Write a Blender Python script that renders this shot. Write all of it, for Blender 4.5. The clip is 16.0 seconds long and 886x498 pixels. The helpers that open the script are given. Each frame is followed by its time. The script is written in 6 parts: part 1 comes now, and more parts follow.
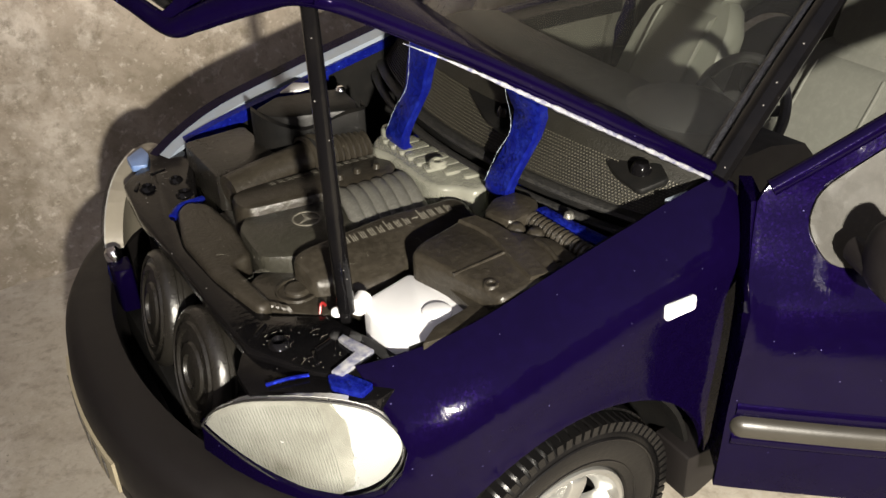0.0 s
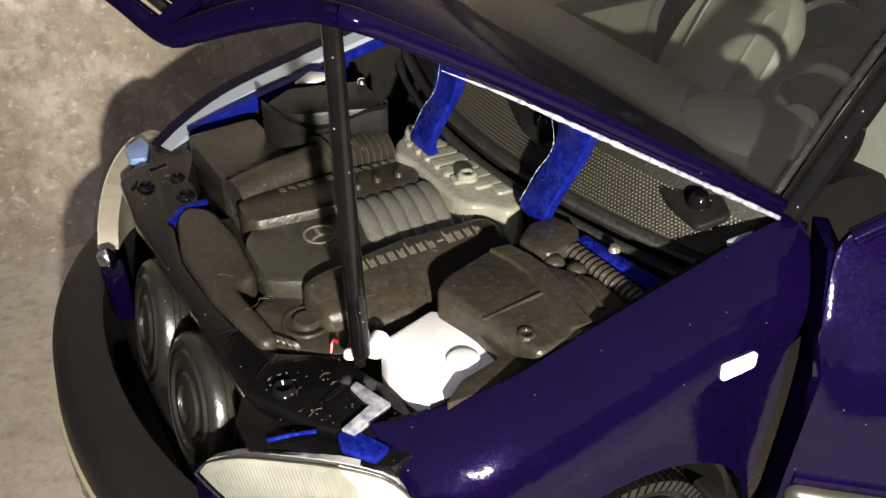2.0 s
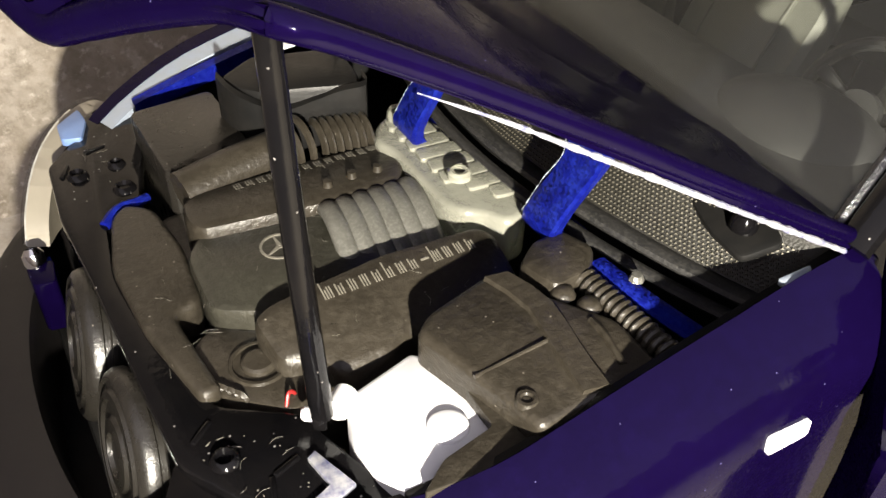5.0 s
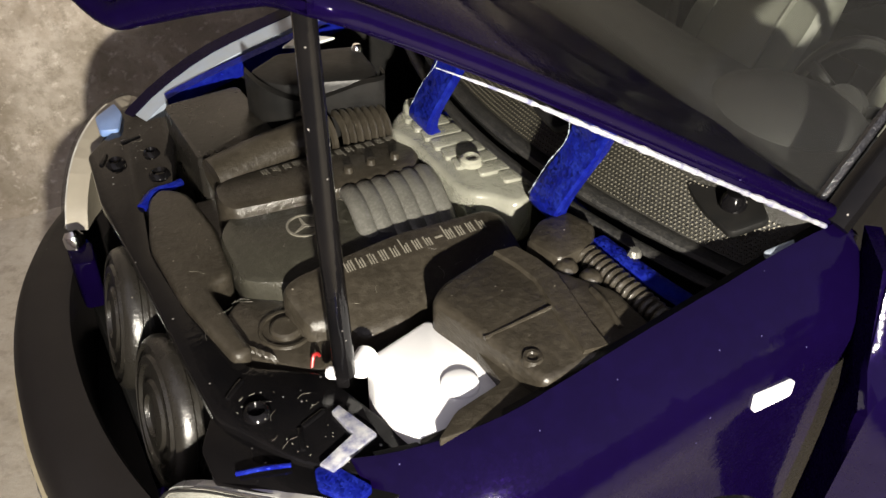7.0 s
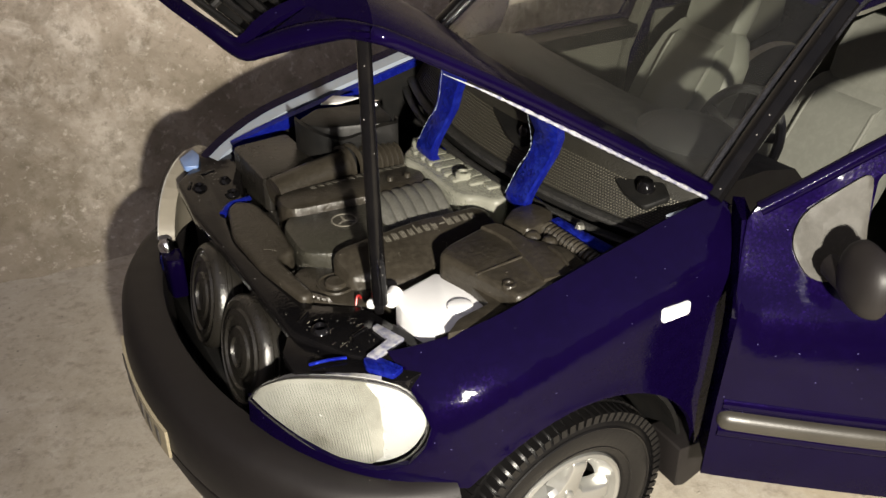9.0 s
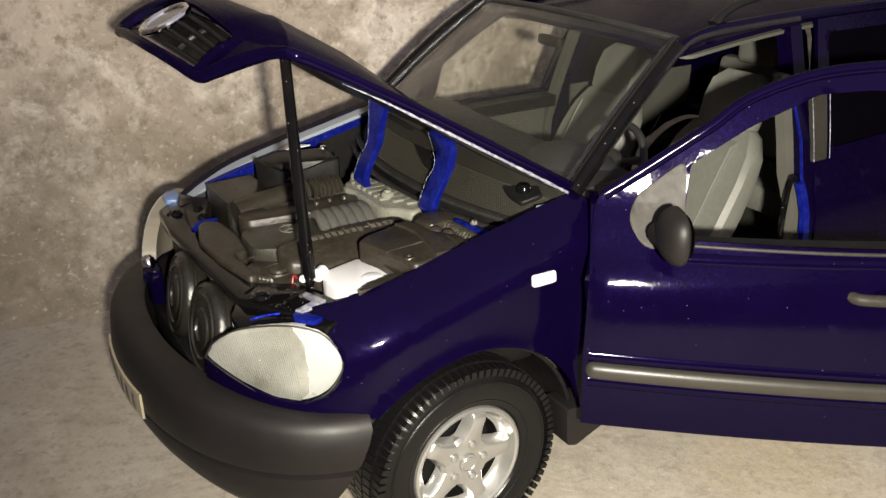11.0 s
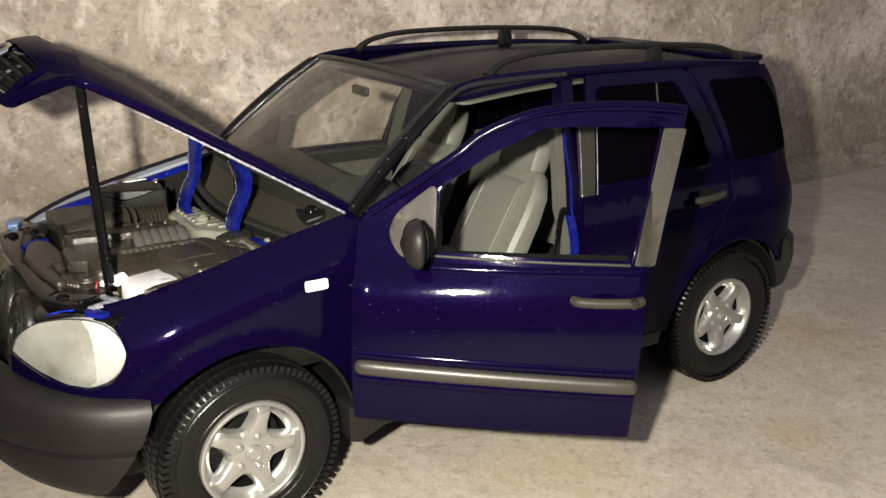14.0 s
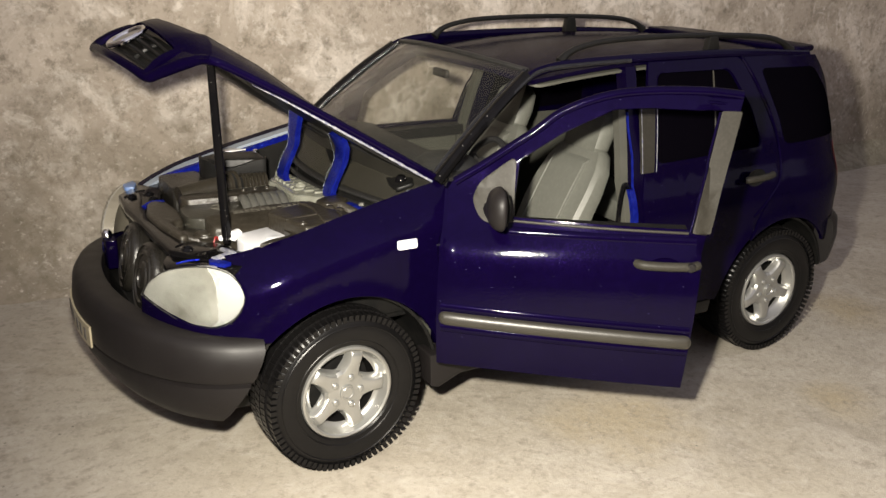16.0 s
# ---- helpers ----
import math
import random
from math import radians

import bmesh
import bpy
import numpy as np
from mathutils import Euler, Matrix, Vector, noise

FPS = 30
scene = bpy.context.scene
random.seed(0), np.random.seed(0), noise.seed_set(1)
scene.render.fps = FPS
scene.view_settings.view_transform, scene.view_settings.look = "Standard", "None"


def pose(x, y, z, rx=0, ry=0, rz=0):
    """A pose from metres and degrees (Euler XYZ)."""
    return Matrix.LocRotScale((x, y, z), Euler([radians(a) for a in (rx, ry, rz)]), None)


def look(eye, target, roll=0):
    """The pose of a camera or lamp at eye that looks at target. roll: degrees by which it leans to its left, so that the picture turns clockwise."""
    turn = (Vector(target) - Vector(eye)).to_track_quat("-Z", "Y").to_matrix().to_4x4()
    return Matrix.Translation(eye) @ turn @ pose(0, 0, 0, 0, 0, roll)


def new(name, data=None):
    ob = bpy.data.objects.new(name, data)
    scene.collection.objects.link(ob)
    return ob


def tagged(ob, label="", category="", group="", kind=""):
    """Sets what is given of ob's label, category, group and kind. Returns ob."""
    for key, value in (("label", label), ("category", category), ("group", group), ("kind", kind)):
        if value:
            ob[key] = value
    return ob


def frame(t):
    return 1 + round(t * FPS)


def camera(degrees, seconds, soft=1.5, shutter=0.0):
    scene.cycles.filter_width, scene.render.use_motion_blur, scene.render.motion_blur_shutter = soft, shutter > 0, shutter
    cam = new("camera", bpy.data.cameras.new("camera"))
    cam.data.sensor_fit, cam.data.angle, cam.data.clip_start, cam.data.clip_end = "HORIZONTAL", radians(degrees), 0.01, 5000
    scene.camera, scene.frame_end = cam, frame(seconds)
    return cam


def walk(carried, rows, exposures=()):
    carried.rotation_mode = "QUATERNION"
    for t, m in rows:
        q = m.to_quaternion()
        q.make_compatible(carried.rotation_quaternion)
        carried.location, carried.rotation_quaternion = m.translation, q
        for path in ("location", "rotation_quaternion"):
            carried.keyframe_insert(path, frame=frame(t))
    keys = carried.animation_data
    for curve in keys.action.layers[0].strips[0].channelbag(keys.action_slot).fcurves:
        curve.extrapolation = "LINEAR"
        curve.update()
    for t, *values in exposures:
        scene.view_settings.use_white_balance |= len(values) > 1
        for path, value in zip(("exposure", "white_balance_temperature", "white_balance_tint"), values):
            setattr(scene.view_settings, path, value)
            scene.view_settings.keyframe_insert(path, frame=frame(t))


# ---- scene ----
cam = camera(52.5, 16.0)
PATH = [
    (0, (-0.06231, -0.12180, 0.13248), (0.02526, 0.02360, 0.02670), -1.30),
    (0.5, (-0.06180, -0.11693, 0.12802), (0.02455, 0.02777, 0.02029), -0.99),
    (1, (-0.05777, -0.11222, 0.13143), (0.02703, 0.03217, 0.02208), -0.49),
    (1.5, (-0.05627, -0.10771, 0.13191), (0.02732, 0.03480, 0.01920), 0.31),
    (2, (-0.05511, -0.10510, 0.13351), (0.02749, 0.03639, 0.01880), 0.64),
    (2.5, (-0.05390, -0.10375, 0.13484), (0.02800, 0.03603, 0.01757), 0.95),
    (3, (-0.04904, -0.09521, 0.13427), (0.03168, 0.04168, 0.01284), 0.96),
    (3.5, (-0.04733, -0.09018, 0.13336), (0.03210, 0.04490, 0.00908), 1.23),
    (4, (-0.04407, -0.08847, 0.13121), (0.03351, 0.04486, 0.00391), 1.14),
    (4.2, (-0.04320, -0.08683, 0.13109), (0.03430, 0.04571, 0.00292), 1.22),
    (6.3, (-0.04100, -0.08417, 0.12692), (0.03748, 0.04923, 0.00024), 2.14),
    (6.5, (-0.04214, -0.08576, 0.12714), (0.03598, 0.04803, 0.00066), 1.93),
    (7, (-0.04632, -0.09255, 0.13156), (0.03050, 0.04288, 0.00603), 1.27),
    (7.5, (-0.05238, -0.10148, 0.13194), (0.02561, 0.03626, 0.00969), 0.95),
    (8, (-0.05650, -0.10911, 0.13619), (0.02503, 0.03105, 0.01912), 0.96),
    (8.5, (-0.06336, -0.12075, 0.13818), (0.02194, 0.02149, 0.02639), 1.30),
    (8.7, (-0.06732, -0.12511, 0.14062), (0.01805, 0.01898, 0.03132), 0.91),
    (10.8, (-0.07822, -0.17771, 0.13701), (0.01199, -0.01815, 0.05699), -1.17),
    (11, (-0.07806, -0.18024, 0.13475), (0.01265, -0.02049, 0.05569), -1.14),
    (11.5, (-0.07867, -0.18918, 0.12974), (0.01439, -0.02840, 0.05565), -0.67),
    (12, (-0.07664, -0.19751, 0.12565), (0.01783, -0.03508, 0.05716), -0.47),
    (12.5, (-0.07352, -0.20116, 0.12703), (0.02216, -0.03906, 0.05944), -0.53),
    (13, (-0.06986, -0.21075, 0.12666), (0.02788, -0.04962, 0.05971), -0.55),
    (13.5, (-0.06523, -0.22201, 0.13020), (0.03520, -0.06125, 0.06642), -0.08),
    (14, (-0.06132, -0.22484, 0.13017), (0.04172, -0.06509, 0.06802), 0.60),
    (14.5, (-0.06621, -0.23470, 0.13105), (0.03566, -0.07465, 0.06774), 0.98),
    (15, (-0.07566, -0.23904, 0.13314), (0.02318, -0.07725, 0.06946), 1.19),
    (15.5, (-0.08093, -0.23986, 0.13456), (0.01575, -0.07718, 0.06984), 1.12),
    (16, (-0.08338, -0.24125, 0.13338), (0.01201, -0.07817, 0.06778), 1.23),
]
walk(cam, [(t, look(eye, target, roll)) for t, eye, target, roll in PATH], [(0.0, 0.18), (1.0, 0.32), (3.0, 0.74), (4.2, 1.02), (6.5, 0.82), (7.0, 0.56), (8.5, 0.2), (11.0, -0.02), (12.0, 0.0), (13.0, -0.06), (14.5, 0.03), (16.0, -0.02)])

# ---- light: one small lamp on the phone that films ----
world = bpy.data.worlds.new("world")
scene.world = world
world.use_nodes = True
world.node_tree.nodes["Background"].inputs[0].default_value = (0.93, 0.87, 0.99, 1)
world_nodes, world_links = world.node_tree.nodes, world.node_tree.links
height = world_nodes.new("ShaderNodeSeparateXYZ")
world_links.new(world_nodes.new("ShaderNodeTexCoord").outputs["Generated"], height.inputs[0])
glow = world_nodes.new("ShaderNodeMapRange")
glow.inputs["From Min"].default_value, glow.inputs["From Max"].default_value = 0.1, 0.9
glow.inputs["To Min"].default_value, glow.inputs["To Max"].default_value = 0.72, 0.42
world_links.new(height.outputs["Z"], glow.inputs["Value"])
world_links.new(glow.outputs["Result"], world_nodes["Background"].inputs[1])
lamp_data = bpy.data.lights.new("phone_lamp", "SPOT")
lamp_data.energy, lamp_data.color, lamp_data.shadow_soft_size = 6.7, (1.0, 0.93, 0.80), 0.003
lamp_data.spot_size, lamp_data.spot_blend = radians(132), 0.75
lamp = new("phone_lamp", lamp_data)
lamp.matrix_world = look((-0.079, -0.211, 0.135), (0.23, -0.008, 0.045))

MM = 0.001


# ---- materials ----
def material(name, base, rough=0.5, metal=0.0, coat=0.0, second=None, scale=300.0, amount=0.5, fine=None, fine_amount=0.25,
             bump=0.0, bump_scale=None, spec=0.5, specks=None, speck_scale=900.0, speck_size=0.08, alpha_mix=None, random_tone=0.0):
    """A surface with stains at one scale, grain at a finer one, relief, and dust specks."""
    m = bpy.data.materials.new(name)
    m.use_nodes = True
    nt = m.node_tree
    n, l = nt.nodes, nt.links
    b = n["Principled BSDF"]
    co = n.new("ShaderNodeTexCoord").outputs["Object"]

    def noise_at(s, detail=6.0, roughness=0.6):
        t = n.new("ShaderNodeTexNoise")
        t.inputs["Scale"].default_value, t.inputs["Detail"].default_value, t.inputs["Roughness"].default_value = s, detail, roughness
        l.new(co, t.inputs["Vector"])
        return t.outputs["Fac"]

    def ramp(fac, lo, hi):
        r = n.new("ShaderNodeMapRange")
        r.inputs["From Min"].default_value, r.inputs["From Max"].default_value = lo, hi
        r.clamp = True
        l.new(fac, r.inputs["Value"])
        return r.outputs["Result"]

    def mix(fac, a, c):
        x = n.new("ShaderNodeMix")
        x.data_type = "RGBA"
        for sock, v in ((x.inputs[0], fac), (x.inputs[6], a), (x.inputs[7], c)):
            if isinstance(v, (int, float)):
                sock.default_value = v
            elif isinstance(v, tuple):
                sock.default_value = (*v, 1)
            else:
                l.new(v, sock)
        return x.outputs[2]

    def times(v, k):
        x = n.new("ShaderNodeMath")
        x.operation = "MULTIPLY"
        l.new(v, x.inputs[0])
        x.inputs[1].default_value = k
        return x.outputs[0]

    colour = base
    if second:
        colour = mix(times(ramp(noise_at(scale), 0.38, 0.68), amount), colour, second)
    if fine:
        colour = mix(times(ramp(noise_at(scale * 9, 3.0), 0.45, 0.7), fine_amount), colour, fine)
    if specks:
        v = n.new("ShaderNodeTexVoronoi")
        v.inputs["Scale"].default_value = speck_scale
        l.new(co, v.inputs["Vector"])
        colour = mix(ramp(v.outputs["Distance"], speck_size, speck_size * 0.4), colour, specks)
    if random_tone:
        info = n.new("ShaderNodeObjectInfo")
        colour = mix(times(info.outputs["Random"], random_tone), colour, second or base)
    if isinstance(colour, tuple):
        b.inputs["Base Color"].default_value = (*colour, 1)
    else:
        l.new(colour, b.inputs["Base Color"])
    b.inputs["Metallic"].default_value = metal
    b.inputs["Specular IOR Level"].default_value = spec
    b.inputs["Coat Weight"].default_value, b.inputs["Coat Roughness"].default_value = coat, 0.07
    r = n.new("ShaderNodeMapRange")
    r.inputs["To Min"].default_value, r.inputs["To Max"].default_value = max(0.02, rough * 0.8), min(1.0, rough * 1.25)
    l.new(noise_at(scale * 2.3, 4.0), r.inputs["Value"])
    l.new(r.outputs["Result"], b.inputs["Roughness"])
    if bump:
        k = n.new("ShaderNodeBump")
        k.inputs["Strength"].default_value, k.inputs["Distance"].default_value = bump, 0.0006
        l.new(noise_at(bump_scale or scale * 6, 5.0, 0.65), k.inputs["Height"])
        l.new(k.outputs["Normal"], b.inputs["Normal"])
        if coat:
            l.new(k.outputs["Normal"], b.inputs["Coat Normal"])
    return m


def glass(name, tint, rough=0.02, ior=1.45, dust_haze=0.0):
    """Thin clear or tinted pane: mostly see-through, with a mirror's gloss at grazing angles."""
    m = bpy.data.materials.new(name)
    m.use_nodes = True
    nt = m.node_tree
    nt.nodes.remove(nt.nodes["Principled BSDF"])
    out = nt.nodes["Material Output"]
    tr = nt.nodes.new("ShaderNodeBsdfTransparent")
    tr.inputs[0].default_value = (*tint, 1)
    gl = nt.nodes.new("ShaderNodeBsdfGlossy")
    gl.inputs["Roughness"].default_value = rough
    lw = nt.nodes.new("ShaderNodeLayerWeight")
    lw.inputs["Blend"].default_value = 0.5
    pw = nt.nodes.new("ShaderNodeMath")
    pw.operation = "POWER"
    pw.inputs[1].default_value = 4.0
    nt.links.new(lw.outputs["Facing"], pw.inputs[0])
    fr = nt.nodes.new("ShaderNodeMapRange")
    fr.inputs["To Min"].default_value, fr.inputs["To Max"].default_value = 0.011 * (ior / 1.45) ** 2, 0.6
    nt.links.new(pw.outputs[0], fr.inputs["Value"])
    mx = nt.nodes.new("ShaderNodeMixShader")
    nt.links.new(fr.outputs[0], mx.inputs[0])
    nt.links.new(tr.outputs[0], mx.inputs[1])
    nt.links.new(gl.outputs[0], mx.inputs[2])
    # Pale diffuse layer: dust, plus the milky reflection painted in.
    film = nt.nodes.new("ShaderNodeBsdfDiffuse")
    film.inputs[0].default_value = (0.55, 0.54, 0.50, 1)
    specks = nt.nodes.new("ShaderNodeTexNoise")
    specks.inputs["Scale"].default_value, specks.inputs["Detail"].default_value = 130.0, 8.0
    amount = nt.nodes.new("ShaderNodeMapRange")
    amount.inputs["From Min"].default_value, amount.inputs["From Max"].default_value = 0.3, 0.7
    amount.inputs["To Min"].default_value, amount.inputs["To Max"].default_value = 0.6 * dust_haze, 1.4 * dust_haze
    nt.links.new(specks.outputs["Fac"], amount.inputs["Value"])
    veiled = nt.nodes.new("ShaderNodeMixShader")
    nt.links.new(amount.outputs[0], veiled.inputs[0])
    nt.links.new(mx.outputs[0], veiled.inputs[1])
    nt.links.new(film.outputs[0], veiled.inputs[2])
    nt.links.new(veiled.outputs[0], out.inputs["Surface"])
    return m


def car_paint(name, deep, flake, tilt, coat, metal, specks, peel=0.035):
    """Sprayed paint: a dark ground full of tilted metal flakes under a clear coat with a little orange peel."""
    m = material(name, deep, 0.3, metal, coat, tuple(0.7 * v for v in deep), 60, 0.6, flake, 0.3, spec=0.0, specks=specks, speck_scale=430, speck_size=0.05)
    n, l = m.node_tree.nodes, m.node_tree.links
    b = n["Principled BSDF"]
    co = n.new("ShaderNodeTexCoord").outputs["Object"]
    cells = n.new("ShaderNodeTexVoronoi")
    cells.inputs["Scale"].default_value = 3600.0
    l.new(co, cells.inputs["Vector"])
    lean = n.new("ShaderNodeVectorMath")
    lean.operation = "MULTIPLY_ADD"
    l.new(cells.outputs["Color"], lean.inputs[0])
    lean.inputs[1].default_value, lean.inputs[2].default_value = (2 * tilt,) * 3, (-tilt,) * 3
    add = n.new("ShaderNodeVectorMath")
    l.new(n.new("ShaderNodeNewGeometry").outputs["Normal"], add.inputs[0])
    l.new(lean.outputs[0], add.inputs[1])
    unit = n.new("ShaderNodeVectorMath")
    unit.operation = "NORMALIZE"
    l.new(add.outputs[0], unit.inputs[0])
    l.new(unit.outputs[0], b.inputs["Normal"])
    t = n.new("ShaderNodeTexNoise")
    t.inputs["Scale"].default_value, t.inputs["Detail"].default_value = 1400.0, 4.0
    l.new(co, t.inputs["Vector"])
    k = n.new("ShaderNodeBump")
    k.inputs["Strength"].default_value, k.inputs["Distance"].default_value = peel, 0.0006
    l.new(t.outputs["Fac"], k.inputs["Height"])
    l.new(k.outputs["Normal"], b.inputs["Coat Normal"])
    return m


PAINT = car_paint("navy_paint", (0.0020, 0.0007, 0.0110), (0.0026, 0.0010, 0.016), 0.06, 0.24, 0.1, (0.075, 0.068, 0.17), 0.04)
# Inner finish, brightened past the navy for light falling straight on it.
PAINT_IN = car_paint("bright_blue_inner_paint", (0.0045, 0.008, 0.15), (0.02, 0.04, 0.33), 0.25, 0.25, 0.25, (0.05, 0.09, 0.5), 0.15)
PALE_BLUE = material("pale_blue_paint", (0.14, 0.22, 0.42), 0.35, 0.0, 0.2, second=(0.10, 0.17, 0.36), scale=500, amount=0.6, bump=0.1)
WORN = material("worn_white_edge", (0.30, 0.30, 0.31), 0.35, 0.0, 0.2, second=(0.03, 0.035, 0.12), scale=900, amount=0.9, bump=0.3)
PALE = material("pale_edge_paint", (0.25, 0.28, 0.32), 0.35, 0.0, 0.2, (0.25, 0.30, 0.40), 500, 0.6, bump=0.1)
BLACK_GLOSS = material("black_gloss_plastic", (0.0025, 0.0024, 0.0028), 0.09, second=(0.005, 0.0045, 0.0045), scale=220, amount=0.6, spec=0.2, specks=(0.20, 0.19, 0.18), speck_scale=620, speck_size=0.095, bump=0.16, bump_scale=200)
BLACK = material("black_plastic", (0.006, 0.006, 0.006), 0.42, 0, 0, (0.012, 0.011, 0.010), 260, 0.6, bump=0.1, spec=0.22)
SEAL = material("black_rubber", (0.008, 0.008, 0.008), 0.5, 0, 0, (0.02, 0.019, 0.018), 300, 0.6, (0.16, 0.15, 0.13), 0.12, bump=0.2)
SCUFF = material("scuffed_black_rubber", (0.003, 0.003, 0.0038), 0.18, 0, 0, (0.006, 0.006, 0.008), 500, 0.8, (0.22, 0.22, 0.23), 0.10, bump=0.3, bump_scale=2500)
BUMPER = material("charcoal_bumper_plastic", (0.0076, 0.0064, 0.0064), 0.46, 0, 0, (0.0102, 0.0088, 0.0086), 90, 0.5, spec=0.25, fine= (0.010, 0.009, 0.0088), fine_amount=0.4, bump=0.05, bump_scale=2500, specks=(0.13, 0.12, 0.11), speck_scale=260, speck_size=0.03)
TYRE = material("tyre_rubber", (0.004, 0.0038, 0.004), 0.30, 0, 0, (0.006, 0.0055, 0.0055), 160, 0.5, spec=0.22, bump=0.12, bump_scale=1200)
ALLOY = material("silver_alloy", (0.37, 0.37, 0.355), 0.30, 0.75, 0.1, (0.30, 0.295, 0.275), 200, 0.4, bump=0.03)
CHROME = material("chrome", (0.85, 0.85, 0.85), 0.08, 1.0, 0, (0.7, 0.7, 0.7), 200, 0.3)
ENGINE = material("dark_engine_plastic", (0.0245, 0.0208, 0.0155), 0.30, second=(0.0135, 0.0115, 0.0086), scale=110, amount=0.8, fine=(0.056, 0.049, 0.038), fine_amount=0.3, bump=0.34, bump_scale=800, spec=0.36, specks=(0.20, 0.18, 0.15), speck_scale=520, speck_size=0.065)
ENGINE_GREEN = material("grey_green_engine_plastic", (0.028, 0.0268, 0.0205), 0.29, second=(0.016, 0.0152, 0.012), scale=110, amount=0.8, fine=(0.058, 0.055, 0.044), fine_amount=0.3, bump=0.32, bump_scale=800, spec=0.45, specks=(0.20, 0.18, 0.15), speck_scale=420, speck_size=0.05)
MANIFOLD = material("grey_manifold", (0.115, 0.113, 0.10), 0.32, 0.35, second=(0.08, 0.078, 0.068), scale=300, amount=0.6, fine=(0.22, 0.215, 0.195), fine_amount=0.35, bump=0.3, bump_scale=1700)
PRINT = material("pale_print", (0.15, 0.14, 0.115), 0.5, 0, 0, (0.08, 0.074, 0.06), 900, 0.7)
WHITE = material("white_plastic", (0.66, 0.66, 0.67), 0.38, 0, 0.1, (0.58, 0.58, 0.59), 200, 0.4, bump=0.02)
GREY_TRIM = material("grey_trim", (0.025, 0.0228, 0.0185), 0.47, 0.0, 0.0, spec=0.16, second=(0.019, 0.0173, 0.014), scale=160, amount=0.6, fine=(0.06, 0.056, 0.047), fine_amount=0.2, bump=0.05, bump_scale=2200)
STRIP = material("satin_grey_strip", (0.027, 0.0245, 0.0197), 0.38, second=(0.020, 0.0182, 0.0148), scale=160, amount=0.6, spec=0.45, bump=0.05, bump_scale=2200)
SEAT = material("grey_seat_leather", (0.125, 0.127, 0.110), 0.5, 0, 0, (0.108, 0.11, 0.094), 90, 0.6, (0.18, 0.183, 0.16), 0.25, bump=0.08, bump_scale=2500)
DASH = material("charcoal_dashboard", (0.012, 0.012, 0.0125), 0.55, 0, 0, (0.018, 0.0175, 0.017), 160, 0.5, bump=0.15, bump_scale=3000)
CABIN = material("beige_grey_cabin_trim", (0.075, 0.074, 0.062), 0.6, 0, 0, (0.055, 0.054, 0.046), 130, 0.5, bump=0.1, spec=0.25)
# Blotches carry the lamp's bright centre and grey shading in their colour.
LENS_BACK = material("headlamp_reflector", (0.58, 0.57, 0.51), 0.24, 0.5, 0, (0.24, 0.228, 0.19), 75, 0.95, bump=0.6, bump_scale=150)
LENS_WHITE = material("white_indicator", (0.44, 0.44, 0.425), 0.28, 0.2, 0.3, (0.33, 0.325, 0.31), 90, 0.6, bump=0.05, bump_scale=900)
LENS_DULL = material("dull_lamp_back", (0.19, 0.17, 0.135), 0.4, 0.0, 0.1, (0.24, 0.22, 0.17), 150, 0.6, bump=0.05)
CLEAR_BLOCK = material("frosted_clear_plastic", (0.42, 0.42, 0.35), 0.16, 0, 0.0, (0.28, 0.28, 0.23), 160, 0.7, (0.42, 0.42, 0.36), 0.35, bump=0.25, bump_scale=900)
CLEAR_BLOCK.node_tree.nodes["Principled BSDF"].inputs["Transmission Weight"].default_value = 0.6
FAN = material("dark_fan_plastic", (0.013, 0.0118, 0.0098), 0.28, second=(0.008, 0.007, 0.006), scale=200, amount=0.6, bump=0.22, bump_scale=900, spec=0.55, specks=(0.2, 0.18, 0.15), speck_scale=560, speck_size=0.07)
RED = material("red_wire", (0.22, 0.012, 0.012), 0.4)
TAIL = material("red_tail_lamp", (0.035, 0.003, 0.004), 0.12, 0, 0.6, (0.02, 0.002, 0.003), 200, 0.5)
PLATE = material("cream_plate", (0.30, 0.26, 0.18), 0.45, 0, 0, (0.22, 0.19, 0.13), 300, 0.6)
PLATE_INK = material("plate_ink", (0.06, 0.055, 0.05), 0.5)
GRILLE_MESH = material("metal_mesh", (0.055, 0.05, 0.035), 0.38, 0.45, 0, (0.07, 0.064, 0.048), 400, 0.6)
MESH_BACK = material("dark_bronze_mesh_ground", (0.013, 0.012, 0.009), 0.45, 0.1, 0, (0.008, 0.0075, 0.006), 200, 0.6, bump=0.3, bump_scale=2500)
PANE = glass("clear_pane", (0.86, 0.87, 0.84), dust_haze=0.007)
DARK_PANE = material("dark_privacy_pane", (0.0014, 0.0011, 0.0022), 0.09, 0, 0.0, (0.002, 0.0016, 0.0026), 60, 0.5, spec=0.0)


